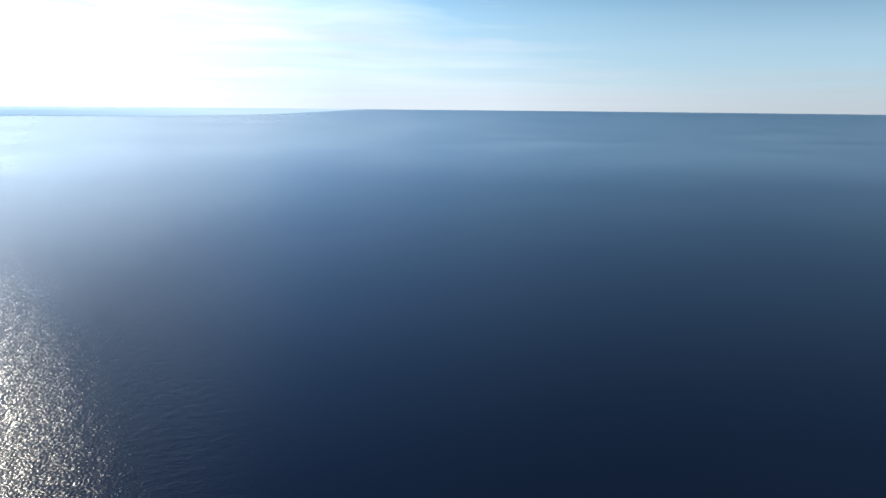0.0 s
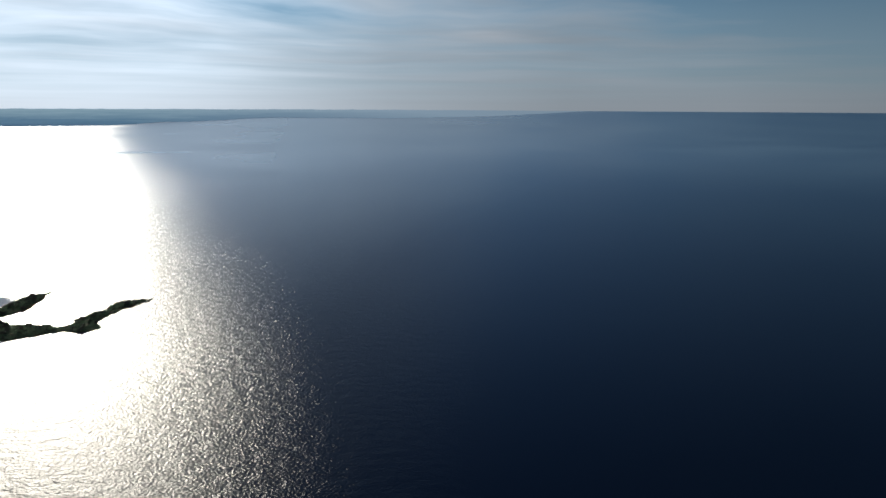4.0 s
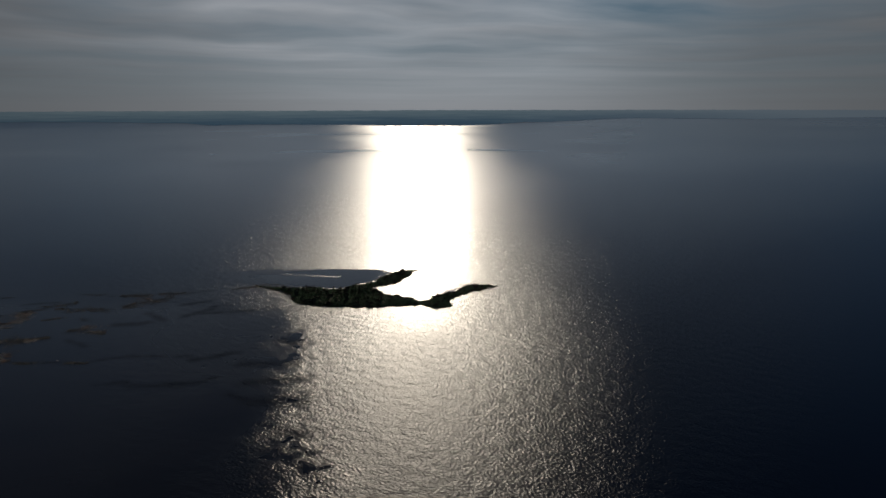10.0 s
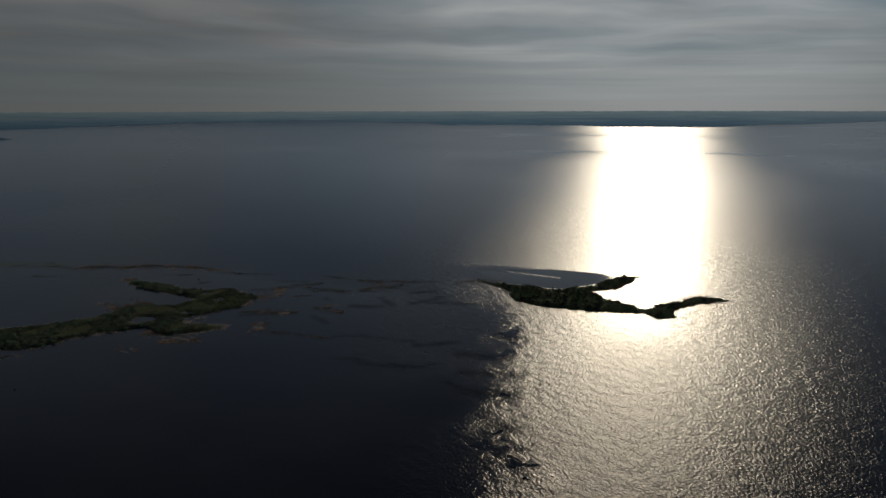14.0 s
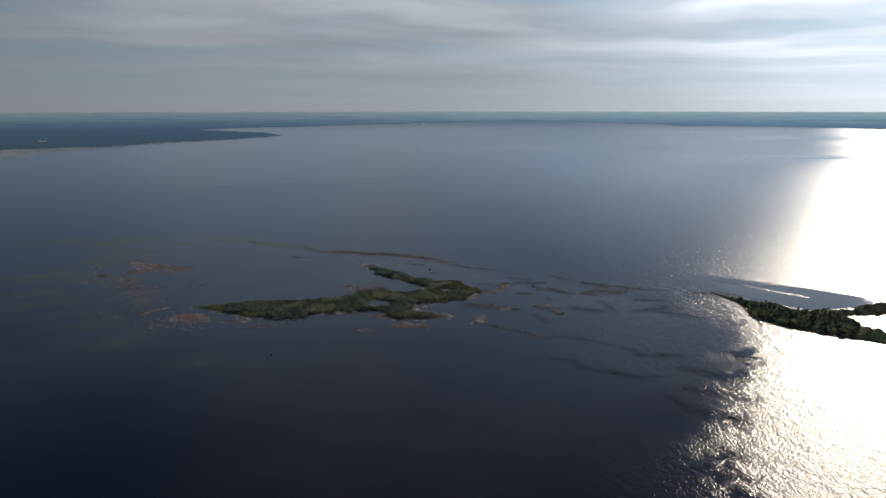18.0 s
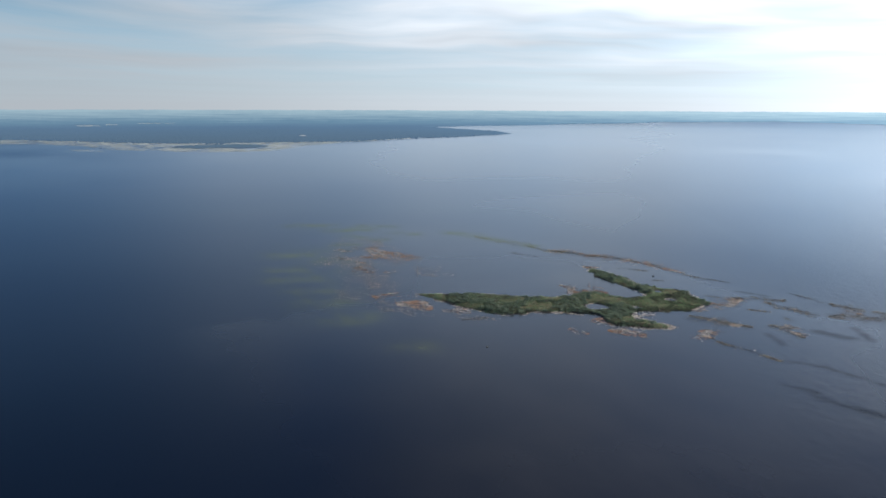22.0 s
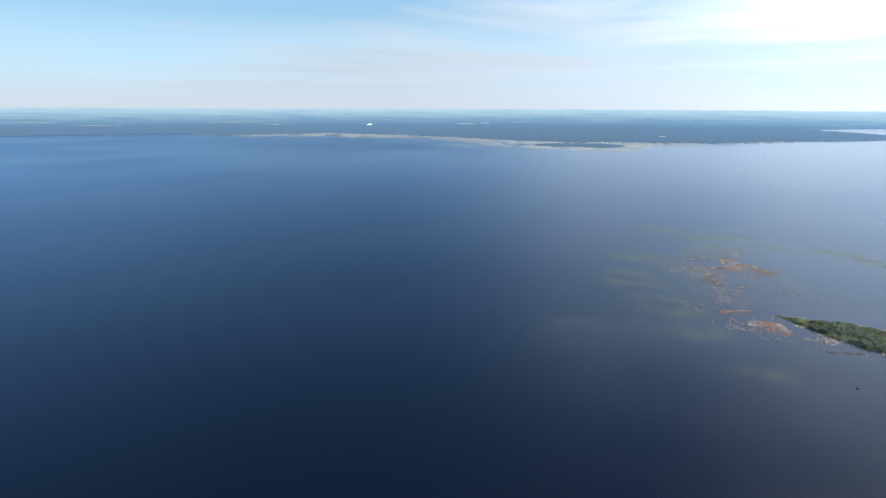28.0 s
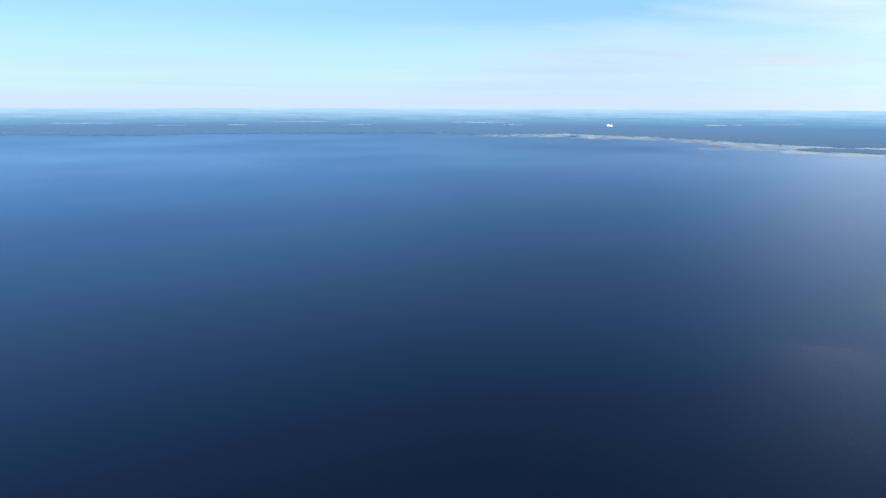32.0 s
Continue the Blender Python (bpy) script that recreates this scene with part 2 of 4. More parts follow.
def water_material():
    m, k, p = material("lake_water")
    where = k.add("ShaderNodeNewGeometry").outputs["Position"]
    ruffle = k.add("ShaderNodeAttribute")
    ruffle.attribute_name = "ruffle"
    r = ruffle.outputs["Fac"]
    flat = k.vmath("MULTIPLY", where, (1.0, 1.0, 0.0))
    turned = k.add("ShaderNodeVectorRotate", Vector=flat, Angle=radians(24.0))
    turned.rotation_type = "Z_AXIS"

    def height(shift):
        """The wind's short waves: crests a little longer than they are wide, and finer wrinkles on them."""
        at = k.vmath("ADD", turned, (*shift, 0.0))
        waves = k.noise(k.vmath("MULTIPLY", at, (1.0, 1.45, 1.0)), 1.0, 2.0, 0.42)
        swell = k.noise(k.vmath("MULTIPLY", at, (0.18, 0.27, 1.0)), 1.0, 1.0, 0.5)
        return k.math("ADD", waves, k.math("MULTIPLY", swell, 1.25))

    step, tall = 0.06, WAVE
    here = height((0, 0))
    slope = k.add("ShaderNodeCombineXYZ", i0=k.math("MULTIPLY", k.math("SUBTRACT", here, height((step, 0))), tall / step), i1=k.math("MULTIPLY", k.math("SUBTRACT", here, height((0, step))), tall / step), i2=0.0)
    slope = k.add("ShaderNodeVectorRotate", Vector=slope, Angle=radians(-24.0))
    slope.rotation_type = "Z_AXIS"
    far = k.span(k.vmath("LENGTH", where).outputs["Value"], 1000.0, 3000.0)   # far off only the mean roughness counts
    tilt = k.vmath("SCALE", slope)
    sunward = k.add("ShaderNodeAttribute")
    sunward.attribute_name = "sunward"
    sunward = sunward.outputs["Fac"]
    k.put(tilt, 3, k.math("MULTIPLY", k.math("MULTIPLY", r, k.math("POWER", sunward, 1.4)), k.math("SUBTRACT", 1.0, far)))
    level = k.add("ShaderNodeCombineXYZ", i0=0.0, i1=0.0, i2=1.0)   # water lies level
    normal = k.vmath("NORMALIZE", k.vmath("ADD", tilt, level))
    # ripples too fine to see spread the light; where the waves are not drawn they count among them
    unseen = k.math("ADD", k.math("MULTIPLY", k.math("MULTIPLY", far, sunward), 0.05), k.math("MULTIPLY", k.math("SUBTRACT", 1.0, sunward), 0.02))
    wind = k.math("POWER", r, 0.6)
    rough = k.math("ADD", k.math("MULTIPLY", wind, k.math("ADD", unseen, FINE - 0.09)), 0.09)
    # painted blue reflection tint, stronger on ruffled water and away from the sun
    reflect_tint = k.mix(k.math("MULTIPLY", r, 0.75), (0.95, 0.97, 1.0, 1), k.mix(sunward, (*REFLECT_TINT, 1), (0.86, 0.93, 1.0, 1)))
    ripples = k.add("ShaderNodeBsdfGlossy", Normal=normal, Color=reflect_tint, Roughness=rough)
    # between the ripples lie flatter faces
    soft = k.vmath("SCALE", tilt)
    k.put(soft, 3, 0.4)
    faces = k.add("ShaderNodeBsdfGlossy", Normal=k.vmath("NORMALIZE", k.vmath("ADD", soft, level)), Color=reflect_tint, Roughness=k.math("ADD", k.math("MULTIPLY", wind, 0.165), 0.09))
    ripples.distribution = faces.distribution = "BECKMANN"
    tint = k.ramp(k.noise(k.vmath("MULTIPLY", where, (0.006, 0.012, 0.0)), 1.0, 3.0), [(0.3, (0.0022, 0.0058, 0.016)), (0.7, (0.0034, 0.0078, 0.020))])
    west = k.span(k.add("ShaderNodeSeparateXYZ", i0=where).outputs[0], -260.0, 40.0, 0.75, 1.3)   # body colour graded darker to the west to fit the view's tone
    tint = k.vmath("MULTIPLY", tint, k.add("ShaderNodeCombineXYZ", i0=west, i1=west, i2=west)).outputs[0]
    # pale silt shows through over the shoal
    shoal = k.add("ShaderNodeAttribute")
    shoal.attribute_name = "shoal"
    silt = k.ramp(k.noise(k.vmath("MULTIPLY", where, (0.02, 0.035, 0.0)), 1.0, 4.0), [(0.3, (0.016, 0.020, 0.028)), (0.7, (0.027, 0.031, 0.039))])
    # yellow-green weed grows under the surface
    weed = k.add("ShaderNodeAttribute")
    weed.attribute_name = "weed"
    shade = k.math("MULTIPLY", k.math("MULTIPLY", weed.outputs["Fac"], 0.5), k.span(k.noise(k.vmath("MULTIPLY", where, (0.05, 0.08, 0.0)), 1.0, 5.0, 0.6), 0.28, 0.66))
    body = k.add("ShaderNodeBsdfDiffuse", Color=k.mix(shade, k.mix(shoal.outputs["Fac"], tint, silt), (0.125, 0.165, 0.065, 1)))
    # floating weed dulls the mirror
    mat = k.add("ShaderNodeAttribute")
    mat.attribute_name = "mat"
    dull = k.span(k.math("ADD", mat.outputs["Fac"], k.math("MULTIPLY", k.math("SUBTRACT", k.noise(k.vmath("MULTIPLY", where, (0.16, 0.26, 0.0)), 1.0, 4.0, 0.6), 0.5), 0.8)), 0.15, 1.0, 0.0, 0.5)
    # seen along the water the waves hide one another, so that ruffled water mirrors less than calm water
    mirror = k.math("MINIMUM", k.add("ShaderNodeFresnel", IOR=1.33, Normal=level), k.span(r, 0.0, 1.3, 0.9, MOST))
    mirror = k.math("MULTIPLY", mirror, k.math("SUBTRACT", 1.0, k.math("MAXIMUM", dull, k.math("MULTIPLY", shade, 0.55))))
    steep = k.math("MULTIPLY", k.math("ADD", 0.55, k.math("MULTIPLY", sunward, STEEP - 0.55)), k.span(r, 0.0, 0.3))
    share = k.math("MINIMUM", 1.0, k.math("DIVIDE", steep, mirror))
    skin = k.add("ShaderNodeMixShader", i0=share, i1=faces, i2=ripples)
    k.put(m.node_tree.nodes["Material Output"], 0, k.add("ShaderNodeMixShader", i0=mirror, i1=body, i2=skin))
    return m


WAVE, FINE, MOST, STEEP, REFLECT_TINT = 0.352, 0.395, 0.34, 0.15, (0.60, 0.79, 1.0)
WATER = water_material()
SOIL = plain("wet_soil", (0.03, 0.025, 0.017), (0.10, 0.085, 0.055), 0.15)
LEAF = plain("willow_leaf", (0.070, 0.125, 0.110), (0.205, 0.290, 0.235), 0.25, 0.6, 0.3, 0.32)
ALDER = plain("alder_leaf", (0.038, 0.040, 0.036), (0.105, 0.105, 0.085), 0.25, 0.6, 0.35, 0.10)
NEEDLE = plain("spruce_needle", (0.012, 0.026, 0.014), (0.04, 0.065, 0.03), 0.3, 0.7, 0.3, 0.1)
BARK = plain("grey_bark", (0.06, 0.05, 0.04), (0.17, 0.15, 0.12), 1.5)
SEDGE = plain("pale_green_sedge", (0.20, 0.235, 0.19), (0.34, 0.365, 0.30), 0.2, 0.7, 0.3, 0.3)
GRASS = plain("green_sedge", (0.105, 0.175, 0.115), (0.175, 0.270, 0.175), 0.08, 0.7, 0.3, 0.32)
RUST = plain("rust_brown_reed", (0.18, 0.108, 0.078), (0.50, 0.315, 0.22), 0.35, 0.8, 0.5, 0.15)
BLEACHED = plain("bleached_reed", (0.27, 0.24, 0.23), (0.52, 0.46, 0.43), 0.15, 0.8, 0.4, 0.2)
STRAW = plain("pale_straw", (0.32, 0.30, 0.29), (0.62, 0.60, 0.585), 0.2, 0.8, 0.4, 0.1)
DARKREED = plain("dark_olive_reed", (0.040, 0.050, 0.052), (0.10, 0.11, 0.105), 0.12, 0.7, 0.35, 0.15)
# distance haze is painted into these two colours as blue
SHORE = plain("pale_hazed_shore_reed", (0.16, 0.225, 0.275), (0.33, 0.405, 0.46), 0.012, 0.9)
FIELD = plain("pale_hazed_field", (0.24, 0.30, 0.34), (0.40, 0.47, 0.50), 0.004, 0.9)
STONE = plain("wet_boulder", (0.03, 0.03, 0.03), (0.10, 0.095, 0.09), 0.9, 0.5)
WHITE = plain("white_sheet_metal", (0.72, 0.72, 0.7), (0.85, 0.85, 0.84), 0.05, 0.5)


def hazed_land_material():
    """Far country; haze of the air between is painted in as its emission."""
    m, k, p = material("distant_country_haze")
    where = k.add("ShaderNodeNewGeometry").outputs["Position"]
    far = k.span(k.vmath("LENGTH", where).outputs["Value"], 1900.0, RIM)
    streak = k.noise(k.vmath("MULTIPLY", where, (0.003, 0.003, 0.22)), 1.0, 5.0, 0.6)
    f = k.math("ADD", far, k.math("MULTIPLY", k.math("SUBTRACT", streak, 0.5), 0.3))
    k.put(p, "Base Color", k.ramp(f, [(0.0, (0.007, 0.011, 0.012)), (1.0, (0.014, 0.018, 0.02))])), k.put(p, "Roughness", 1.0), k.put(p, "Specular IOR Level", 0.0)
    haze = k.span(k.add("ShaderNodeSeparateXYZ", i0=where).outputs[0], 0.0, 1800.0)   # painted haze, thicker to the east
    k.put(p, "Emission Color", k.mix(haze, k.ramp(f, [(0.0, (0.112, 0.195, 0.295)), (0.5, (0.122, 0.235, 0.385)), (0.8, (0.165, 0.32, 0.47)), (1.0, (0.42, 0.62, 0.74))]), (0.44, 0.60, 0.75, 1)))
    # the painted airlight glows stronger towards the sun
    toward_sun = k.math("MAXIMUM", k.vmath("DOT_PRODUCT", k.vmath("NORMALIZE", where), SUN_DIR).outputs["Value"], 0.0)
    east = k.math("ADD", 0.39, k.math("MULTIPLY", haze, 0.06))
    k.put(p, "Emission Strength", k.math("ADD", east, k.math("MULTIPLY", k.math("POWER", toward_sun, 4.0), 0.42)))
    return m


HAZED_LAND = hazed_land_material()

# ---- the lake ----
ISLE_A = [(-133, 380), (-110, 376), (-95, 377), (-83, 374), (-77, 384), (-67, 391), (-61, 411), (-54, 422), (-45, 424), (-46, 416), (-51, 393), (-59, 387), (-65, 379), (-57, 367), (-47, 363), (-40, 357), (-36, 352), (-32, 353), (-26, 366), (-19, 376), (-10, 387), (5, 388), (4, 384), (-11, 372), (-20, 355), (-18, 343), (-28, 341), (-33, 347), (-41, 346), (-53, 342), (-68, 340), (-95, 343), (-101, 351), (-112, 368)]
ISLE_B = [(-324, 180), (-304, 183), (-290, 188), (-275, 193), (-268, 199), (-265, 211), (-257, 223), (-252, 233), (-245, 238), (-240, 236), (-229, 231), (-221, 238), (-211, 248), (-213, 254), (-226, 251), (-231, 248), (-236, 252), (-240, 257), (-236, 263), (-230, 275), (-227, 282), (-231, 291), (-230, 301), (-243, 306), (-256, 310), (-267, 303), (-279, 299), (-293, 304), (-314, 304), (-324, 307), (-322, 301), (-302, 292), (-289, 290), (-270, 289), (-259, 285), (-261, 272), (-272, 267), (-280, 261), (-280, 251), (-283, 238), (-290, 228), (-300, 217), (-312, 204), (-317, 192)]
CALM = [(-118, 307), (-98, 260), (-84, 248), (-73, 236), (-63, 214), (-66, 203), (-75, 192), (-76, 166), (-76, 146), (-80, 60), (-330, 60), (-600, 130), (-620, 330), (-350, 352), (-160, 382), (-130, 385), (-112, 352), (-108, 318)]
LEE = [(-106, 346), (-88, 320), (-77, 298), (-74, 262), (-65, 240), (-58, 215), (-46, 196), (-36, 178), (-28, 150), (-24, 60), (-330, 60), (-330, 346)]
SHOAL = [(-75, 120), (-62, 260), (-105, 330), (-140, 390), (-300, 372), (-480, 330), (-560, 260), (-440, 170), (-300, 130), (-170, 110), (-100, 100)]
SLICK = [(-150, 402), (-133, 414), (-100, 424), (-66, 426), (-57, 416), (-65, 397), (-82, 378), (-128, 384)]
DRIFTS = [(-84, 283, 3.4, 8), (-83, 259, 5, 4), (-71, 243, 4, 4), (-67, 226, 2.4, 5), (-59, 203, 2.2, 5), (-52, 188, 7, 3.6), (-48, 175, 3, 3), (-42, 179, 3.6, 3.2), (-101, 290, 9, 2.5), (-91, 261, 8, 3)]

WEED_BEDS = [(-572, 199, -558, 222, 5), (-536, 216, -522, 239, 5), (-542, 243, -529, 262, 5), (-496, 256, -485, 266, 4), (-460, 151, -452, 166, 7), (-417, 132, -410, 145, 6), (-393, 129, -384, 144, 7), (-360, 127, -352, 140, 6), (-339, 123, -330, 136, 6), (-305, 122, -298, 135, 6), (-504, 217, -477, 232, 4), (-476, 198, -469, 209, 4), (-251, 133, -245, 141, 4), (-478, 295, -457, 306, 4), (-458, 304, -430, 309, 4), (-429, 307, -399, 317, 3.5)]
PLUME = [(-440, 128), (-520, 165), (-580, 195), (-560, 262), (-480, 250), (-410, 222), (-345, 172), (-290, 140), (-285, 118), (-330, 112), (-385, 118)]

REEDS_SOUND = [(-217, 271, -195, 282, 5, "D"), (-202, 279, -197, 280, 2.5, "S"), (-202, 256, -193, 256, 3, "R"), (-199, 257, -194, 256, 1.6, "S"), (-189, 254, -162, 256, 2.2, "D"), (-160, 257, -146, 265, 2, "W"), (-143, 264, -122, 266, 2.5, "W"), (-119, 262, -110, 267, 4, "W"), (-143, 235, -133, 237, 2.5, "W"), (-133, 234, -112, 235, 2.5, "W"), (-112, 235, -102, 244, 2, "W"), (-227, 285, -224, 319, 3.5, "S"), (-231, 301, -226, 321, 2.5, "R"), (-231, 322, -216, 340, 3, "D"), (-216, 328, -191, 329, 4, "D"), (-213, 310, -205, 314, 1.5, "D"), (-196, 313, -191, 310, 3, "D"), (-190, 293, -174, 293, 3.5, "D")]
REEDS_CHAIN = [(-187, 302, -175, 294, 2, "R"), (-185, 283, -172, 275, 2.5, "W"), (-174, 305, -162, 308, 6, "W"), (-197, 356, -183, 358, 3, "D"), (-186, 337, -169, 352, 4, "D"), (-185, 344, -179, 349, 2, "R"), (-178, 360, -167, 362, 4, "D"), (-166, 361, -155, 368, 3, "W"), (-157, 340, -146, 348, 5, "W"), (-147, 321, -139, 333, 6, "W"), (-169, 325, -154, 313, 3, "W"), (-222, 357, -202, 354, 1.5, "D"), (-239, 336, -222, 341, 2.5, "W"), (-243, 313, -236, 315, 1.5, "D")]
REEDS_EAST = [(-143, 336, -133, 341, 4, "W"), (-146, 324, -118, 332, 5, "W"), (-142, 372, -131, 380, 1.5, "D"), (-131, 362, -129, 362, 1.2, "D"), (-136, 375, -122, 384, 2.5, "D"), (-113, 337, -108, 346, 2, "W"), (-117, 262, -104, 272, 5, "W"), (-89, 288, -83, 285, 8, "W"), (-118, 236, -107, 239, 4, "W"), (-91, 228, -83, 224, 3, "W"), (-89, 240, -67, 245, 6, "W"), (-97, 259, -77, 260, 6, "W"), (-80, 223, -64, 225, 8, "W"), (-65, 202, -56, 200, 6, "W"), (-24, 372, -8, 391, 2.2, "S"), (-41, 351, -36, 356, 1.5, "S"), (-72, 343, -58, 341, 1.0, "S")]
REEDS_NORTH = [(-454, 305, -423, 311, 2.5, "G"), (-424, 309, -397, 319, 3.5, "G"), (-399, 317, -370, 321, 4, "G"), (-380, 319, -351, 331, 3.2, "R"), (-378, 321, -351, 332, 3, "D"), (-352, 329, -330, 343, 3.4, "R"), (-352, 330, -331, 343, 3.2, "D"), (-331, 341, -310, 346, 3.4, "R"), (-331, 342, -300, 347, 3, "D"), (-316, 346, -288, 344, 3, "R"), (-290, 342, -273, 343, 1.5, "D"), (-274, 341, -256, 348, 1.2, "D"), (-314, 321, -301, 329, 2, "D"), (-386, 291, -370, 297, 1.2, "D"), (-330, 306, -322, 309, 2, "R"), (-282, 312, -276, 326, 1.2, "D"), (-299, 260, -290, 264, 2, "R"), (-287, 256, -274, 269, 5, "R"), (-240, 233, -231, 233, 3, "R"), (-225, 227, -214, 236, 4, "R"), (-232, 249, -232, 263, 3, "S"), (-264, 215, -250, 229, 1.6, "S"), (-269, 195, -262, 207, 1.6, "S"), (-228, 285, -229, 296, 2.5, "S"), (-234, 209, -226, 212, 1.4, "R"), (-250, 287, -246, 293, 2, "D"), (-211, 249, -212, 254, 1.2, "S")]
REEDS_WEST = [(-458, 187, -448, 193, 3.2, "R"), (-430, 178, -427, 185, 2, "R"), (-460, 204, -450, 215, 3, "R"), (-448, 208, -428, 217, 5, "R"), (-433, 211, -406, 220, 4.5, "R"), (-428, 195, -418, 198, 2.6, "R"), (-414, 184, -410, 188, 2, "R"), (-397, 175, -388, 185, 4.2, "R"), (-380, 188, -376, 193, 1.8, "R"), (-331, 157, -330, 170, 3, "R"), (-324, 175, -320, 177, 2, "S"), (-315, 170, -310, 177, 3, "R"), (-313, 162, -308, 169, 2.4, "R"), (-302, 164, -296, 171, 2.6, "R"), (-288, 175, -287, 182, 1.6, "R"), (-288, 181, -280, 185, 2.6, "R"), (-286, 182, -282, 184, 1.6, "S"), (-272, 176, -269, 190, 1.2, "D")]
STEMS_WEST = [(-495, 205, -450, 225, 7, "F"), (-428, 184, -395, 200, 7, "F"), (-379, 160, -351, 178, 7, "F"), (-380, 208, -354, 216, 4, "F"), (-364, 171, -340, 165, 4, "F"), (-350, 145, -330, 155, 4, "F"), (-410, 208, -395, 212, 5, "F"), (-322, 155, -290, 166, 4, "F"), (-274, 176, -266, 190, 2, "F"), (-445, 175, -405, 172, 6, "F")]


def lake():
    az = np.radians(np.concatenate([np.arange(-82, 142, 0.3), np.arange(142, 278, 4.0)]))
    rad = np.concatenate([[20, 60], np.arange(95, 150, 4.0), np.arange(150, 470, 2.0), 470 * 1.0145 ** np.arange(170)])
    rad = np.append(rad[rad < RIM - 20], RIM)
    a, r = np.meshgrid(az, rad)
    x, y = -np.sin(a) * r, np.cos(a) * r
    rows, cols = x.shape
    verts = np.stack([x.ravel(), y.ravel(), lift(r, (np.degrees(a) + 130) % 360 - 130).ravel()], 1)
    i, j = np.meshgrid(np.arange(rows - 1), np.arange(cols), indexing="ij")
    k = (j + 1) % cols
    faces = np.stack([i * cols + j, (i + 1) * cols + j, (i + 1) * cols + k, i * cols + k], -1).reshape(-1, 4)[:, ::-1]
    verts = np.vstack([verts, [[0, 0, 0]]])
    hub = [[rows * cols, int(j0), int((j0 + 1) % cols)] for j0 in range(cols)]
    me = bpy.data.meshes.new("lake")
    me.from_pydata(verts.tolist(), [], faces.tolist() + [h[::-1] for h in hub])
    me.materials.append(WATER)
    me.polygons.foreach_set("use_smooth", [True] * len(me.polygons))
    bm = bmesh.new()
    bm.from_mesh(me)
    bmesh.ops.recalc_face_normals(bm, faces=bm.faces)
    if sum(f.normal.z for f in bm.faces) < 0:
        bmesh.ops.reverse_faces(bm, faces=bm.faces)
    bm.to_mesh(me)
    bm.free()
    # how far the wind ruffles each place
    vx, vy = verts[:, 0], verts[:, 1]
    vr, va = np.hypot(vx, vy), np.degrees(np.arctan2(-vx, vy))
    ruffle = 0.88 + 0.3 * (layers(vx, vy, 0.004, 3) - 0.5) + 0.06 * (layers(va * 20, vr, 0.012, 3) - 0.5) * np.clip(vr / 600 - 1, 0, 1)
    ruffle *= 1 - 0.14 * np.clip((vr - 600) / 900, 0, 1)
    # smoothed by bearing from the eye to fit the view's tone
    ruffle *= 1 - 0.55 * np.clip((va - 20) / 25, 0, 1) * (1 - 0.8 * np.clip((va - 60) / 30, 0, 1)) - 0.3 * np.clip((-10 - va) / 16, 0, 1)
    still = np.clip((vr - 700) / 2600, 0, 1) * np.clip((-va - 3) / 9, 0, 1) * np.clip((va + 52) / 26, 0, 1)
    ruffle *= 1 - 0.3 * still   # smoother far east mirrors the pale horizon, standing in for haze
    fray = 30 * (layers(vx, vy, 0.035, 3) - 0.5)
    edge = np.clip((-vx - 95) / 120, 0, 1)
    calm = np.clip((inside(vx, vy, CALM) + 6 + fray * (1 - edge) + edge * 90 * (layers(vx, vy, 0.012, 3) - 0.5)) / (26 + 256 * edge), 0, 1)
    calm = calm * calm * (3 - 2 * calm)
    # half-sheltered water along its edge
    lee = np.clip((inside(vx, vy, LEE) + 4 + 34 * (layers(vx, vy, 0.06, 4) - 0.5)) / 26, 0, 1)
    ruffle *= 1 - 0.5 * lee * (1 - calm)
    south = np.clip((212 - vy) / 30, 0, 1) * np.clip(1.8 * layers(vx, vy, 0.05, 2) - 0.3, 0, 1)
    ruffle *= 1 - (0.9 - 0.7 * edge) * calm * (1 - 0.22 * south)
    # drifts of weed at the edge of the ruffled water still the waves
    for bx, by, wide, deep in DRIFTS:
        drift = np.clip(0.85 - 0.4 * np.hypot((vx - bx) / wide, (vy - by) / deep) + 2.6 * (layers(vx, vy, 0.2, 4) - 0.5), 0, 1)
        ruffle *= 1 - 0.5 * drift
    slick = np.clip((inside(vx, vy, SLICK) + 0.08 * fray) / (4 + 26 * np.clip((-vx - 98) / 40, 0, 1)) + 0.5, 0, 1)
    t = np.clip((vx + 150) / 62, 0, 1)
    tongue = np.clip(1.2 - np.abs(vy - (412 - 8 * t)) / (1.6 + 3.0 * (1 - t)), 0, 1) * np.clip((-87 - vx) / 3, 0, 1) * np.clip((vx + 140) / 20, 0, 1)
    ruffle *= 1 - 0.85 * slick * (1 - tongue)
    ruffle = np.maximum(ruffle, 0.7 * tongue)
    for near, far in ((1560, 1720), (2350, 3000)):
        band = np.clip(1 - np.abs(vr - (near + far) / 2) / (far - near) * 2, 0, 1) * np.clip(1.6 * layers(va * 8, vr, 0.02, 2) - 0.2, 0, 1)
        ruffle *= 1 - 0.2 * band * np.clip((va + 8) / 4, 0, 1) * np.clip((20 - va) / 4, 0, 1)
    attribute = me.attributes.new("ruffle", "FLOAT", "POINT")
    attribute.data.foreach_set("value", np.clip(ruffle, 0.03, 1.3).astype(np.float32))
    # wave slopes are drawn in the sunward sector from the eye, to fit the view
    sunward = np.clip((np.cos(np.radians(va - SUN_AZ)) - 0.78) / 0.18, 0.05, 1)
    attribute = me.attributes.new("sunward", "FLOAT", "POINT")
    attribute.data.foreach_set("value", sunward.astype(np.float32))
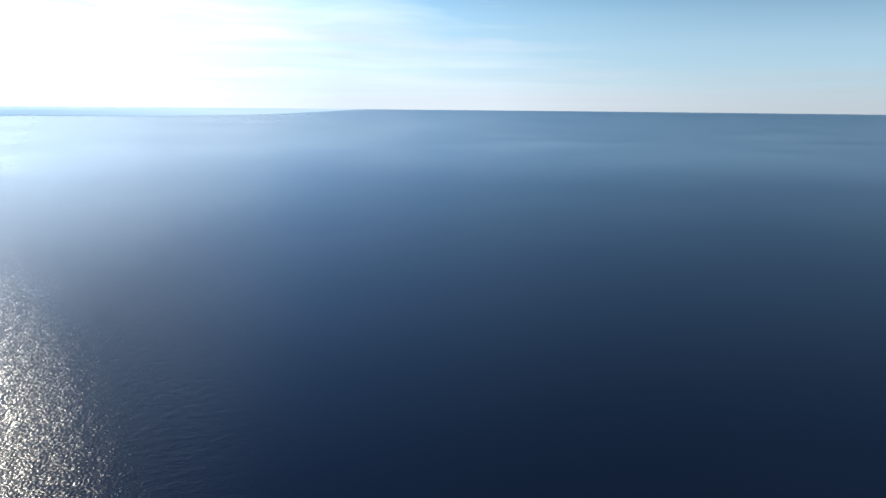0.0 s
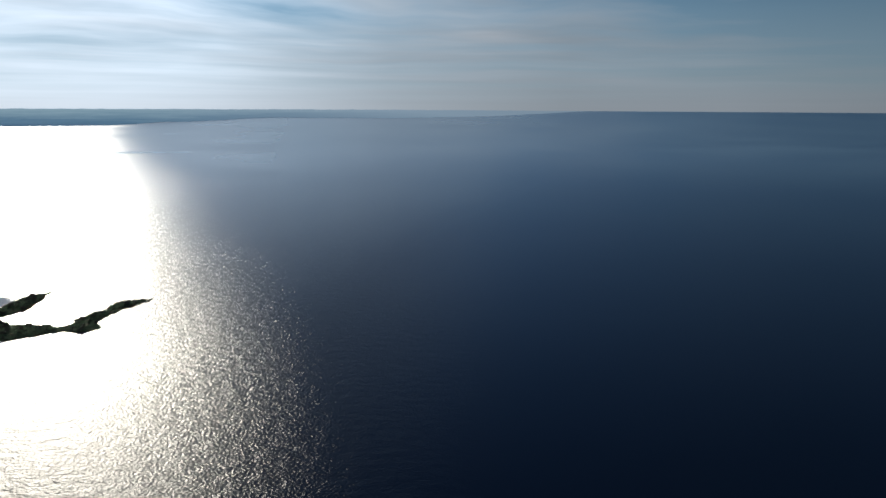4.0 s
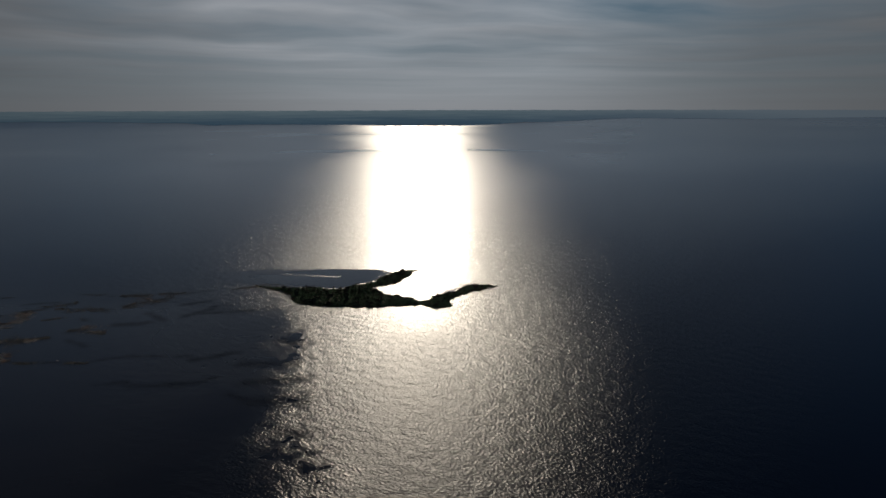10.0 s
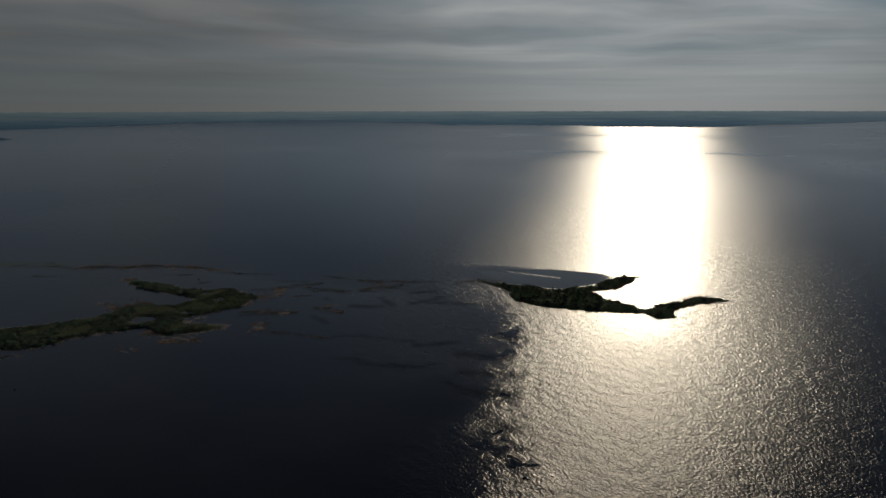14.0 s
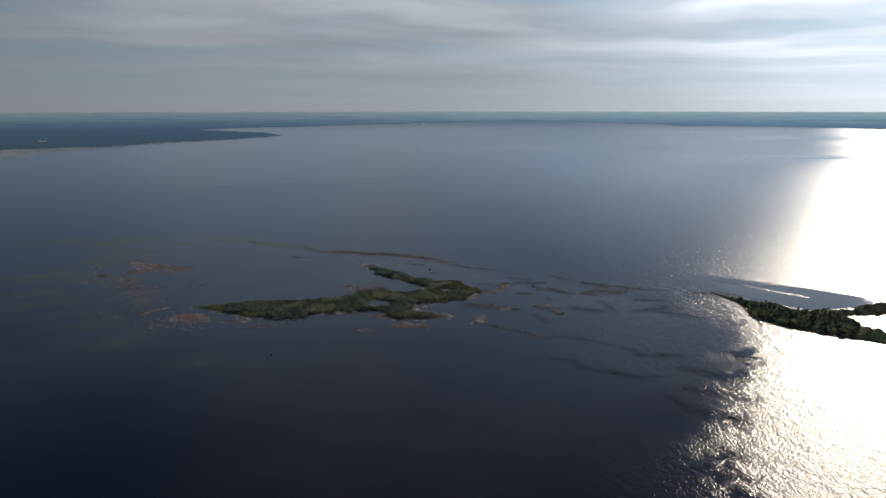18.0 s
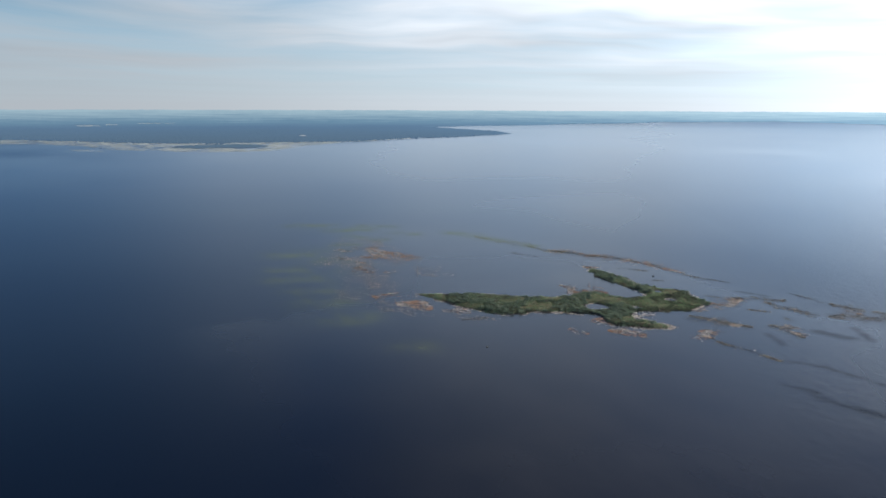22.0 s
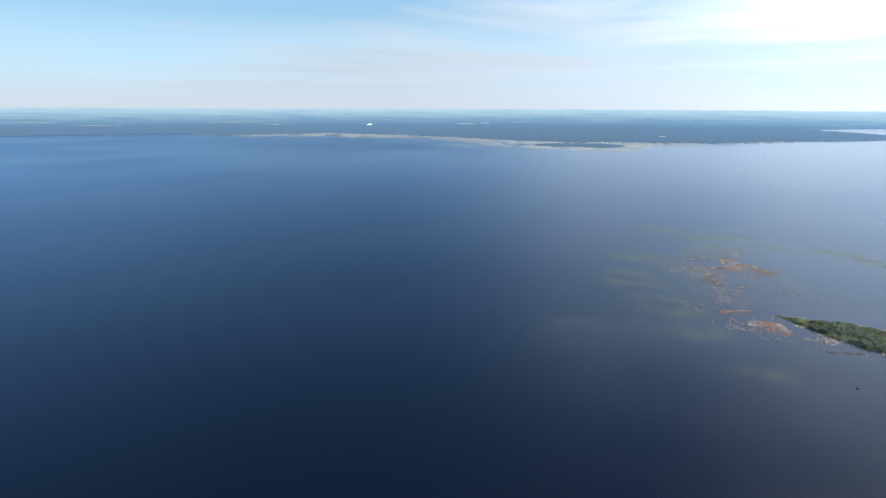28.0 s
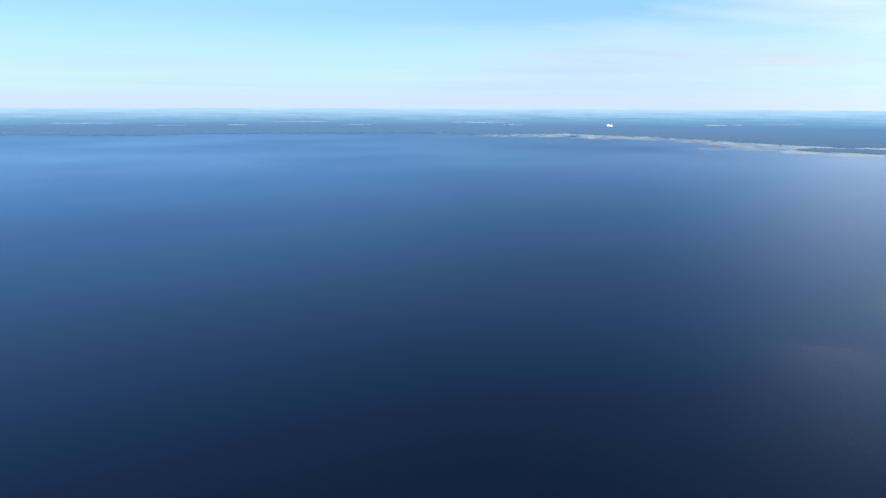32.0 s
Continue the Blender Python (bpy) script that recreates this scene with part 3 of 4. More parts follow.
    shoal = np.clip((inside(vx, vy, SHOAL) + 60 * (layers(vx, vy, 0.02, 3) - 0.5)) / 110 + 0.5, 0, 1)
    attribute = me.attributes.new("shoal", "FLOAT", "POINT")
    attribute.data.foreach_set("value", (shoal * shoal * (3 - 2 * shoal)).astype(np.float32))
    weed = np.zeros(len(vx))
    for x0, y0, x1, y1, wide in WEED_BEDS:
        t = np.clip(((vx - x0) * (x1 - x0) + (vy - y0) * (y1 - y0)) / ((x1 - x0) ** 2 + (y1 - y0) ** 2), 0, 1)
        off = np.hypot(vx - x0 - t * (x1 - x0), vy - y0 - t * (y1 - y0))
        off += 14 * np.abs(layers(vx, vy, 0.07, 4) - 0.5)
        weed = np.maximum(weed, (0.75 + 1.1 * min(max(math.hypot(x0, y0) - 430, 0) / 120, 1)) * np.exp(-((off / (2.1 * wide)) ** 2)))
    plume = np.clip((inside(vx, vy, PLUME) + 50 * (layers(vx, vy, 0.02, 4) - 0.5)) / 45, 0, 1)
    weed = np.maximum(weed, 0.95 * plume * np.clip(2.4 * layers(vx + 90, vy, 0.03, 3) - 0.6, 0, 1))   # murk round the beds
    mat = np.zeros(len(vx))
    close = vr < 620
    for x0, y0, x1, y1, wide, kind in REEDS_SOUND + REEDS_CHAIN + REEDS_EAST + REEDS_NORTH + REEDS_WEST:
        if kind in "WD":
            px, py = vx[close], vy[close]
            t = np.clip(((px - x0) * (x1 - x0) + (py - y0) * (y1 - y0)) / ((x1 - x0) ** 2 + (y1 - y0) ** 2), 0, 1)
            off = np.hypot(px - x0 - t * (x1 - x0), py - y0 - t * (y1 - y0)) + 6.0 * np.abs(layers(px, py, 0.14, 4) - 0.5)
            mat[close] = np.maximum(mat[close], (1.0 if kind == "W" else 0.75) * np.exp(-np.clip(off / (0.6 * wide + 0.8), 0, 9) ** 2))
    for bx, by, wide, deep in DRIFTS:
        mat = np.maximum(mat, 0.3 * np.clip(1.2 - 0.6 * np.hypot((vx - bx) / wide, (vy - by) / deep), 0, 1))
    attribute = me.attributes.new("mat", "FLOAT", "POINT")
    attribute.data.foreach_set("value", mat.astype(np.float32))
    attribute = me.attributes.new("weed", "FLOAT", "POINT")
    attribute.data.foreach_set("value", weed.astype(np.float32))
    return tagged(new("water", me), "dark blue lake water ruffled by light wind", "water", kind="structure")


lake()

# ---- the far shore ----
SHORELINE = [(-80, 5300), (-40, 5300), (-35, 4900), (-32, 4550), (-28, 4179), (-20, 3887), (-7, 4026), (-3, 4306), (-1.3, 4235), (0.7, 3930), (2.5, 3810), (8.7, 3860), (11.4, 4090), (14, 4190), (18.9, 4232), (21.6, 4180), (23.6, 4345), (29.7, 4455), (34, 4500), (37.8, 4457), (41.8, 4428), (45, 4330), (49.2, 4262), (53.5, 4011), (56.7, 3875), (60.68, 3500)]
SHORELINE += [(60.7, 2350), (63.4, 2200), (66.8, 2075), (70.7, 2063), (76.3, 2035), (80.3, 2070), (83.4, 2145), (86.8, 2290), (89.6, 2405), (92.8, 2470), (96, 2600), (100, 2517), (103.6, 2455), (106.5, 2600), (113, 2601), (120, 2605), (125, 2600), (129, 2520), (138, 2700), (180, 3200), (230, 3500), (278, 5300)]


def shore_at(az):
    p = np.array(SHORELINE)
    r = np.interp(az, p[:, 0], p[:, 1])
    return r + 40 * (layers(az * 1.1, az * 0 + 3.0, 1.0, 4) - 0.5)


def sheet(name, az, inner, outer, count, height, material_, label, category, kind="structure"):
    """A polar sheet from an inner to an outer line; height gives z over (azimuth, range, share)."""
    share = np.linspace(0, 1, count) ** 1.35
    a, s = np.meshgrid(az, share)
    r = inner[None, :] + (outer - inner)[None, :] * s
    z = height(a, r, s)
    x, y = -np.sin(np.radians(a)) * r, np.cos(np.radians(a)) * r
    cols = len(az)
    i, j = np.meshgrid(np.arange(count - 1), np.arange(cols - 1), indexing="ij")
    faces = np.stack([i * cols + j, i * cols + j + 1, (i + 1) * cols + j + 1, (i + 1) * cols + j], -1).reshape(-1, 4)
    me = mesh_of(name, np.stack([x.ravel(), y.ravel(), z.ravel()], 1), faces[:, ::-1], material_)
    return tagged(new(name, me), label, category, kind=kind)


def canopy(a, r, s):
    x, y = -np.sin(np.radians(a)) * r, np.cos(np.radians(a)) * r
    edge = np.clip(s * 40, 0, 1)
    return lift(r, a) + edge * (5.0 + 3.0 * layers(x, y, 0.01, 3) + 1.2 * rough2(x * 0.09, y * 0.09)) - 0.5


def far_land():
    az = np.arange(-34, 142, 0.14)
    inner = np.minimum(shore_at(az), RIM - 30)
    outer = np.maximum(np.full(len(az), BOWL + 20.0), inner)
    near = (inner < BOWL) & (az > -3)
    for k in np.split(np.arange(len(az)), np.flatnonzero(np.diff(near.astype(int))) + 1):
        if near[k[0]] and len(k) > 3:
            sheet("land", az[k], inner[k], outer[k], 90, canopy, HAZED_LAND, "low wooded plain along the lake shore", "land")
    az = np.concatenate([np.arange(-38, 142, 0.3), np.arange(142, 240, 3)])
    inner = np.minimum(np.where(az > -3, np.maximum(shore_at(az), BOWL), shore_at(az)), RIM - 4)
    sheet("backdrop", az, inner, np.full(len(az), RIM), 16, lambda a, r, s: lift(r, a) + (1.2 + 5 * rough2(a * 2.3, r * 0.01) * np.clip(s * 9, 0, 1)) * np.clip((a + 37) / 18, 0.02, 1), HAZED_LAND, "hazy blue wooded country on the horizon", "backdrop")
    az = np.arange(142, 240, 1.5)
    sheet("land", az, shore_at(az), np.full(len(az), BOWL + 20.0), 12, canopy, HAZED_LAND, "low wooded plain along the lake shore", "land")


def spit():
    az = np.arange(53.4, 60.9, 0.06)
    front = np.interp(az, [53.4, 54, 58, 60.9], [2720, 2700, 2440, 2345]) + 25 * (layers(az * 3, az * 0, 1.0, 3) - 0.5)
    back = np.interp(az, [53.4, 54.5, 57.8, 60.9], [2735, 2840, 3150, 3480])
    sheet("spit", az, front, back, 40, lambda a, r, s: canopy(a, r, np.minimum(s, 1 - s) * 2) * np.clip((a - 53.4) / 1.2, 0.15, 1), HAZED_LAND, "long narrow wooded spit reaching into the lake", "land")


def reed_shore():
    """Broken rows of reeds in the shallows, from the open water to the shore."""
    az = np.arange(61.5, 107, 0.06)
    inner = shore_at(az)
    line = [(61.5, 2290), (64, 2160), (67, 2055), (70, 1850), (72, 1690), (75.5, 1650), (80, 1700), (84, 1818), (86, 2010), (88, 2130), (91, 2210), (94, 2205), (96, 2345), (100, 2320), (103, 2350), (104.5, 2460), (107, 2590)]
    outer = np.minimum(np.interp(az, *np.array(line).T) + 50 * (layers(az * 2.0, az * 0 + 9, 1.0, 4) - 0.5), inner - 6)
    rows = 8
    for k in range(rows):
        row = np.clip(3.2 * layers(az * (0.9 + 0.13 * k) + 13 * k, az * 0 + 2.0 * k, 1.0, 4) - (0.95 if k < rows - 1 else 0.3) - 0.5 * (k == 3), 0, 1.25)
        step = (inner - outer) / rows
        near = outer + step * (k + 0.25 * (layers(az * 3, az * 0 + 5.0 * k, 1.0, 3) - 0.5))
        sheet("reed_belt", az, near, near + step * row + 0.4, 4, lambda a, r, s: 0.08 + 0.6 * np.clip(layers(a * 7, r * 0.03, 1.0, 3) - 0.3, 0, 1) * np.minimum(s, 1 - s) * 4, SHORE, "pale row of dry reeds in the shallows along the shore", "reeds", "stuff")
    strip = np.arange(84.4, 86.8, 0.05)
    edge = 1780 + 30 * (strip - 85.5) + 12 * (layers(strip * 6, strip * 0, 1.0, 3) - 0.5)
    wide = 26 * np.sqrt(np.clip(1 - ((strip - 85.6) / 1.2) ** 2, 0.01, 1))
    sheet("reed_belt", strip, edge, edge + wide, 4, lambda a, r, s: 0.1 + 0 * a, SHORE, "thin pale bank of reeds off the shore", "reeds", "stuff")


far_land()
spit()
reed_shore()

# ---- plants ----
def tube(points, radii, sides=6):
    """A tapered round stem along points."""
    verts, faces = [], []
    for (x, y, z), r in zip(points, radii):
        for k in range(sides):
            a = 2 * math.pi * k / sides
            verts.append((x + r * math.cos(a), y + r * math.sin(a), z))
    for i in range(len(points) - 1):
        for k in range(sides):
            a, b = i * sides + k, i * sides + (k + 1) % sides
            faces.append((a, b, b + sides, a + sides))
    return verts, faces


def leaves(rng, lobes, count, size):
    """Many small folded leaf sprays over the skin of some lobes (x, y, z, radius, height)."""
    verts, faces = [], []
    weight = np.array([l[3] ** 2 for l in lobes])
    for k in rng.choice(len(lobes), count, p=weight / weight.sum()):
        x, y, z, r, h = lobes[k]
        d = rng.normal(size=3)
        d /= np.linalg.norm(d)
        if d[2] < -0.45:
            d[2] *= -1
        deep = rng.uniform(0.62, 1.06)
        c = np.array([x + d[0] * r * deep, y + d[1] * r * deep, max(z + d[2] * h * deep, 0.08)])
        lean = d + rng.normal(size=3) * 0.38
        lean /= np.linalg.norm(lean)
        u = np.cross(lean, rng.normal(size=3))
        u /= np.linalg.norm(u)
        v = np.cross(lean, u)
        s = size * rng.uniform(0.6, 1.3)
        base = len(verts)
        verts += [c - u * s, c - v * s * 0.5 + lean * s * 0.18, c + u * s, c + v * s * 0.5 + lean * s * 0.18]
        faces += [(base, base + 1, base + 2), (base, base + 2, base + 3)]
    return verts, faces


def mesh_from(name, pair, material_):
    me = bpy.data.meshes.new(name)
    me.from_pydata([tuple(map(float, p)) for p in pair[0]], [], pair[1])
    me.materials.append(material_)
    return me


def bush(name, seed, spread, tall, count, size, label, category, group, leaf=None):
    """A many-stemmed shrub: bent stems and a loose crown of leaf sprays, uneven in outline."""
    rng = np.random.RandomState(seed)
    ob = tagged(new(name), label, category, group)
    lobes, stems = [], []
    for k in range(rng.randint(5, 8)):
        a, d = rng.uniform(0, 6.28), spread * rng.uniform(0.15, 0.62)
        x, y = d * math.cos(a), d * math.sin(a)
        top = tall * rng.uniform(0.5, 0.95) * (1 - 0.35 * d / spread)
        r = spread * rng.uniform(0.28, 0.46)
        lobes.append((x, y, top * 0.62, r, top * 0.45))
        stems.append(tube([(x * 0.15, y * 0.15, -0.3), (x * 0.5, y * 0.5, top * 0.3), (x * 0.9, y * 0.9, top * 0.7)], [0.07, 0.05, 0.02], 5))
    for k, s in enumerate(stems[:4]):
        part("stem", mesh_from("stem", s, BARK), ob)
    part("crown", mesh_from("crown", leaves(rng, lobes, count, size), leaf or LEAF), ob)
    return ob


def birch(name, seed, tall, group, label):
    """A small broadleaved tree: leaning trunk, limbs, crown in several clumps with gaps."""
    rng = np.random.RandomState(seed)
    ob = tagged(new(name), label, "tree", group)
    bend = rng.uniform(-0.3, 0.3, 2)
    spine = [(bend[0] * s * s, bend[1] * s * s, tall * s * 0.92 - 0.3 * (s == 0)) for s in (0, 0.25, 0.5, 0.75, 1)]
    part("trunk", mesh_from("trunk", tube(spine, [0.13, 0.11, 0.08, 0.05, 0.02], 7), BARK), ob)
    lobes, limbs = [], []
    for k in range(6):
        s = 0.3 + 0.65 * k / 5
        a, d = rng.uniform(0, 6.28), tall * 0.26 * (1.15 - s) + 0.25
        x, y, z = bend[0] * s * s, bend[1] * s * s, tall * 0.9 * s
        limbs.append(tube([(x, y, z - 0.2), (x + d * 0.6 * math.cos(a), y + d * 0.6 * math.sin(a), z + 0.15), (x + d * math.cos(a), y + d * math.sin(a), z + 0.35)], [0.05, 0.03, 0.012], 4))
        lobes.append((x + d * 0.8 * math.cos(a), y + d * 0.8 * math.sin(a), z + 0.2, tall * 0.16 * rng.uniform(0.8, 1.3), tall * 0.14))
    for limb in limbs:
        part("limb", mesh_from("limb", limb, BARK), ob)
    part("crown", mesh_from("crown", leaves(rng, lobes, 340, 0.3), ALDER), ob)
    return ob


def spruce(name, seed, tall, group, label):
    """A narrow spruce: trunk and drooping whorls that shorten to a spire."""
    rng = np.random.RandomState(seed)
    ob = tagged(new(name), label, "tree", group)
    part("trunk", mesh_from("trunk", tube([(0, 0, -0.3), (0, 0, tall * 0.5), (0, 0, tall)], [0.12, 0.08, 0.015], 6), BARK), ob)
    verts, faces = [], []
    z = tall * 0.1
    while z < tall * 0.98:
        reach = 0.2 * tall * (1 - z / tall) ** 0.85 + 0.08
        for k in range(9):
            a = rng.uniform(0, 6.28)
            r, drop, w = reach * rng.uniform(0.7, 1.15), reach * rng.uniform(0.2, 0.5), reach * 0.3
            c, s = math.cos(a), math.sin(a)
            base = len(verts)
            verts += [(0, 0, z + 0.12), (c * r * 0.6 - s * w, s * r * 0.6 + c * w, z - drop * 0.5), (c * r, s * r, z - drop), (c * r * 0.6 + s * w, s * r * 0.6 - c * w, z - drop * 0.5)]
            faces += [(base, base + 1, base + 2), (base, base + 2, base + 3)]
        z += tall * 0.045
    part("crown", mesh_from("crown", (verts, faces), NEEDLE), ob)
    return ob


def blades(rng, x, y, z, tall, wide, per=4, droop=0.35):
    """Tufts of tapered blades at the given places."""
    count = len(x) * per
    x, y, z = (np.repeat(v, per) for v in (x, y, z))
    a = rng.uniform(0, 6.28, count)
    h = rng.uniform(0.55, 1.15, count) * np.repeat(tall, per) if np.ndim(tall) else rng.uniform(0.55, 1.15, count) * tall
    w = wide * rng.uniform(0.6, 1.3, count)
    x, y = x + rng.normal(0, 0.22, count), y + rng.normal(0, 0.22, count)
    lx, ly = rng.normal(0, droop, count) * h, rng.normal(0, droop, count) * h
    p = np.stack([x - np.cos(a) * w, y - np.sin(a) * w, z - 0.1], 1)
    q = np.stack([x + np.cos(a) * w, y + np.sin(a) * w, z - 0.1], 1)
    t = np.stack([x + lx, y + ly, z + h], 1)
    verts = np.stack([p, q, t], 1).reshape(-1, 3)
    return verts, np.arange(count * 3).reshape(-1, 3)


KINDS = {
    "R": (RUST, "reed_bed", "rust-brown dead reeds standing in shallow water", "reeds", 2.9),
    "D": (DARKREED, "reed_bed", "dark olive reeds standing in shallow water", "reeds", 1.5),
    "S": (STRAW, "reed_litter", "pale broken reed stems washed up along the edge", "reeds", 1.5),
    "G": (SEDGE, "sedge_bed", "thin green sedge standing in shallow water", "reeds", 2.6),
    "F": (BLEACHED, "reed_stems", "scattered bleached reed stems on the shallow water", "reeds", 3.0),
}


def dashes(rng, x, y, long, wide, along=0.2):
    """Ragged slivers of broken stems that lie on the water, drawn out along the wind, one side a little raised."""
    count = len(x)
    a = along + rng.normal(0, 0.38, count)
    u, v = long * rng.uniform(0.35, 1.3, count), wide * rng.uniform(0.4, 1.4, count)
    ring = []
    for f, g in ((-1.0, 0.1), (-0.3, -0.8), (0.55, -0.6), (1.0, -0.1), (0.4, 0.7), (-0.5, 0.8)):
        fu, gv = u * (f + rng.normal(0, 0.14, count)), v * (g + rng.normal(0, 0.25, count))
        z = 0.03 + (rng.uniform(0.0, 0.06, count) if g < -0.4 else rng.uniform(0, 0.05, count))
        ring.append(np.stack([x + fu * np.cos(a) - gv * np.sin(a), y + fu * np.sin(a) + gv * np.cos(a), z], 1))
    return np.stack(ring, 1).reshape(-1, 3), np.arange(count * 6).reshape(-1, 6)


def bed(x0, y0, x1, y1, wide, kind, seed):
    """One ragged streak of reeds or weed from end to end: slivers lying on the water and some stems standing."""
    rng = np.random.RandomState(seed)
    stuff, name, label, category, broad = KINDS[kind]
    wide = wide * broad
    long = math.hypot(x1 - x0, y1 - y0)
    ux, uy = (x1 - x0) / long, (y1 - y0) / long
    dense = {"R": 1.5, "D": 1.7, "S": 1.8, "G": 1.2, "F": 0.42}[kind]
    count = int(dense * (long + wide) * wide * 2)
    s = rng.normal(0.5, 0.27, count) if kind == "F" else rng.uniform(-0.1, 1.1, count)
    v = rng.normal(0, 0.42, count) * wide * np.clip(1.25 - np.abs(s - 0.5) * 1.3, 0.25, 1.2)
    x, y = x0 + ux * long * s - uy * v, y0 + uy * long * s + ux * v
    wander = 1.2 * wide * (rough2(x * 0.11 + seed, y * 0.11) - 0.5)
    x, y = x - uy * wander, y + ux * wander
    along, across = x * math.cos(0.25) + y * math.sin(0.25), y * math.cos(0.25) - x * math.sin(0.25)   # wind rows
    keep = layers(along * 0.4 + 31 * seed, across * 1.3, 0.24, 3) + 0.2 * rng.uniform(-1, 1, count) > {"R": 0.52, "D": 0.5, "S": 0.49, "G": 0.51, "F": 0.45}[kind]
    x, y = x[keep], y[keep]
    if len(x) < 3:
        return
    length, thick = {"R": (0.95, 0.15), "D": (0.8, 0.18), "S": (0.75, 0.22), "G": (0.5, 0.08), "F": (0.8, 0.13)}[kind]
    pv, pf = dashes(rng, x, y, length, thick, 0.2 + 0.5 * (math.atan2(uy, ux) - 0.2) * (abs(math.atan2(uy, ux) - 0.2) < 1.0))
    stand = {"R": 6, "D": 5, "S": 8, "G": 4}.get(kind)
    if stand:
        verts, faces = blades(rng, x[::stand], y[::stand], np.zeros(len(x[::stand])), {"R": 0.45, "D": 0.4, "S": 0.3, "G": 0.5}[kind], 0.09, 3, 0.6)
    else:
        verts, faces = np.zeros((0, 3)), np.zeros((0, 3), int)
    me = bpy.data.meshes.new(name)
    me.from_pydata(np.vstack([verts, pv]).tolist(), [], faces.tolist() + (pf + len(verts)).tolist())
    me.materials.append(stuff)
    if kind in "RDS":
        me.materials.append(RUST if kind == "S" else STRAW)
        me.materials.append(DARKREED if kind != "D" else RUST)
        # pale and dark stems gather in small clumps
        at = np.concatenate([np.repeat(x[::stand], 3), x]), np.concatenate([np.repeat(y[::stand], 3), y])
        clump = rough2(at[0] * 0.45 + seed, at[1] * 0.3)
        pick, first, second = clump * 0.75 + 0.25 * rng.uniform(size=len(me.polygons)), {"R": 0.48, "D": 0.16, "S": 0.2}[kind], {"R": 0.56, "D": 0.2, "S": 0.28}[kind]
        me.polygons.foreach_set("material_index", np.where(pick < first, 1, np.where(pick < second, 2, 0)).astype(np.int32))
    tagged(new(name, me), label, category, kind="stuff")


# ---- the islands ----
def island(name, outline, label, top, ponds=()):
    def depth(x, y):
        d = inside(x, y, outline) + 6.5 * (layers(x, y, 0.17, 4) - 0.5)
        for px, py, r in ponds:
            d = np.minimum(d, np.hypot(x - px, y - py) - r + 2.0 * (layers(x, y, 0.3, 2) - 0.5))
        return d

    p = np.array(outline)
    xs, ys = np.arange(p[:, 0].min() - 6, p[:, 0].max() + 6, 1.0), np.arange(p[:, 1].min() - 6, p[:, 1].max() + 6, 1.0)
    x, y = np.meshgrid(xs, ys)
    deep = depth(x, y)
    z = np.clip(deep * 0.16, -0.35, top) + 0.25 * (layers(x, y, 0.35, 3) - 0.5) * (deep > 0.5)
    cols = len(xs)
    i, j = np.meshgrid(np.arange(len(ys) - 1), np.arange(cols - 1), indexing="ij")
    on = np.maximum.reduce([deep[:-1, :-1], deep[1:, :-1], deep[:-1, 1:], deep[1:, 1:]]) > -1.2
    faces = np.stack([i * cols + j, i * cols + j + 1, (i + 1) * cols + j + 1, (i + 1) * cols + j], -1)[on]
    me = mesh_of(name, np.stack([x.ravel(), y.ravel(), z.ravel()], 1), faces, SOIL, True)
    tagged(new(name, me), label, "island", kind="structure")

    def ground(px, py):
        d = depth(px, py)
        return d, np.clip(d * 0.16, -0.35, top)

    return ground


def sown(rng, outline, ground, count, gap, edge, mask=None):
    """Places within an outline, kept apart from one another."""
    p = np.array(outline)
    lo, hi = p.min(0), p.max(0)
    made = []
    for _ in range(count * 60):
        x, y = rng.uniform(lo[0], hi[0]), rng.uniform(lo[1], hi[1])
        d, z = ground(np.array([x]), np.array([y]))
        if d[0] < edge or (mask is not None and not mask(x, y)):
            continue
        if all((x - a) ** 2 + (y - b) ** 2 > gap * gap for a, b, _ in made):
            made.append((x, y, float(z[0])))
            if len(made) >= count:
                break
    return made


def plant(kinds, places, rng, small, large):
    """Set copies of the model plants out, each turned and sized by chance."""
    used = set()
    for x, y, z in places:
        k = rng.randint(len(kinds))
        s = rng.uniform(small, large)
        m = pose(x, y, z, 0, 0, rng.uniform(0, 360)) @ Matrix.Diagonal((s * rng.uniform(0.88, 1.15), s * rng.uniform(0.88, 1.15), s, 1))
        if k in used:
            copy_thing(kinds[k], m)
        else:
            used.add(k)
            kinds[k].matrix_basis = m
    for k, ob in enumerate(kinds):
        if k not in used:
            for o in (*ob.children, ob):
                bpy.data.objects.remove(o)


def sedge(name, outline, ground, seed, count, tall, material_, label, edge=0.4, mask=None):
    rng = np.random.RandomState(seed)
    p = np.array(outline)
    lo, hi = p.min(0), p.max(0)
    x, y = rng.uniform(lo[0], hi[0], count), rng.uniform(lo[1], hi[1], count)
    d, z = ground(x, y)
    keep = d > edge
    if mask is not None:
        keep &= mask(x, y)
    x, y, z = x[keep], y[keep], z[keep]
    verts, faces = blades(rng, x, y, z, tall * (0.6 + 0.8 * layers(x, y, 0.1, 2)), 0.14, 4, 0.4)
    tagged(new(name, mesh_of(name, verts, faces, material_)), label, "grass", kind="stuff")


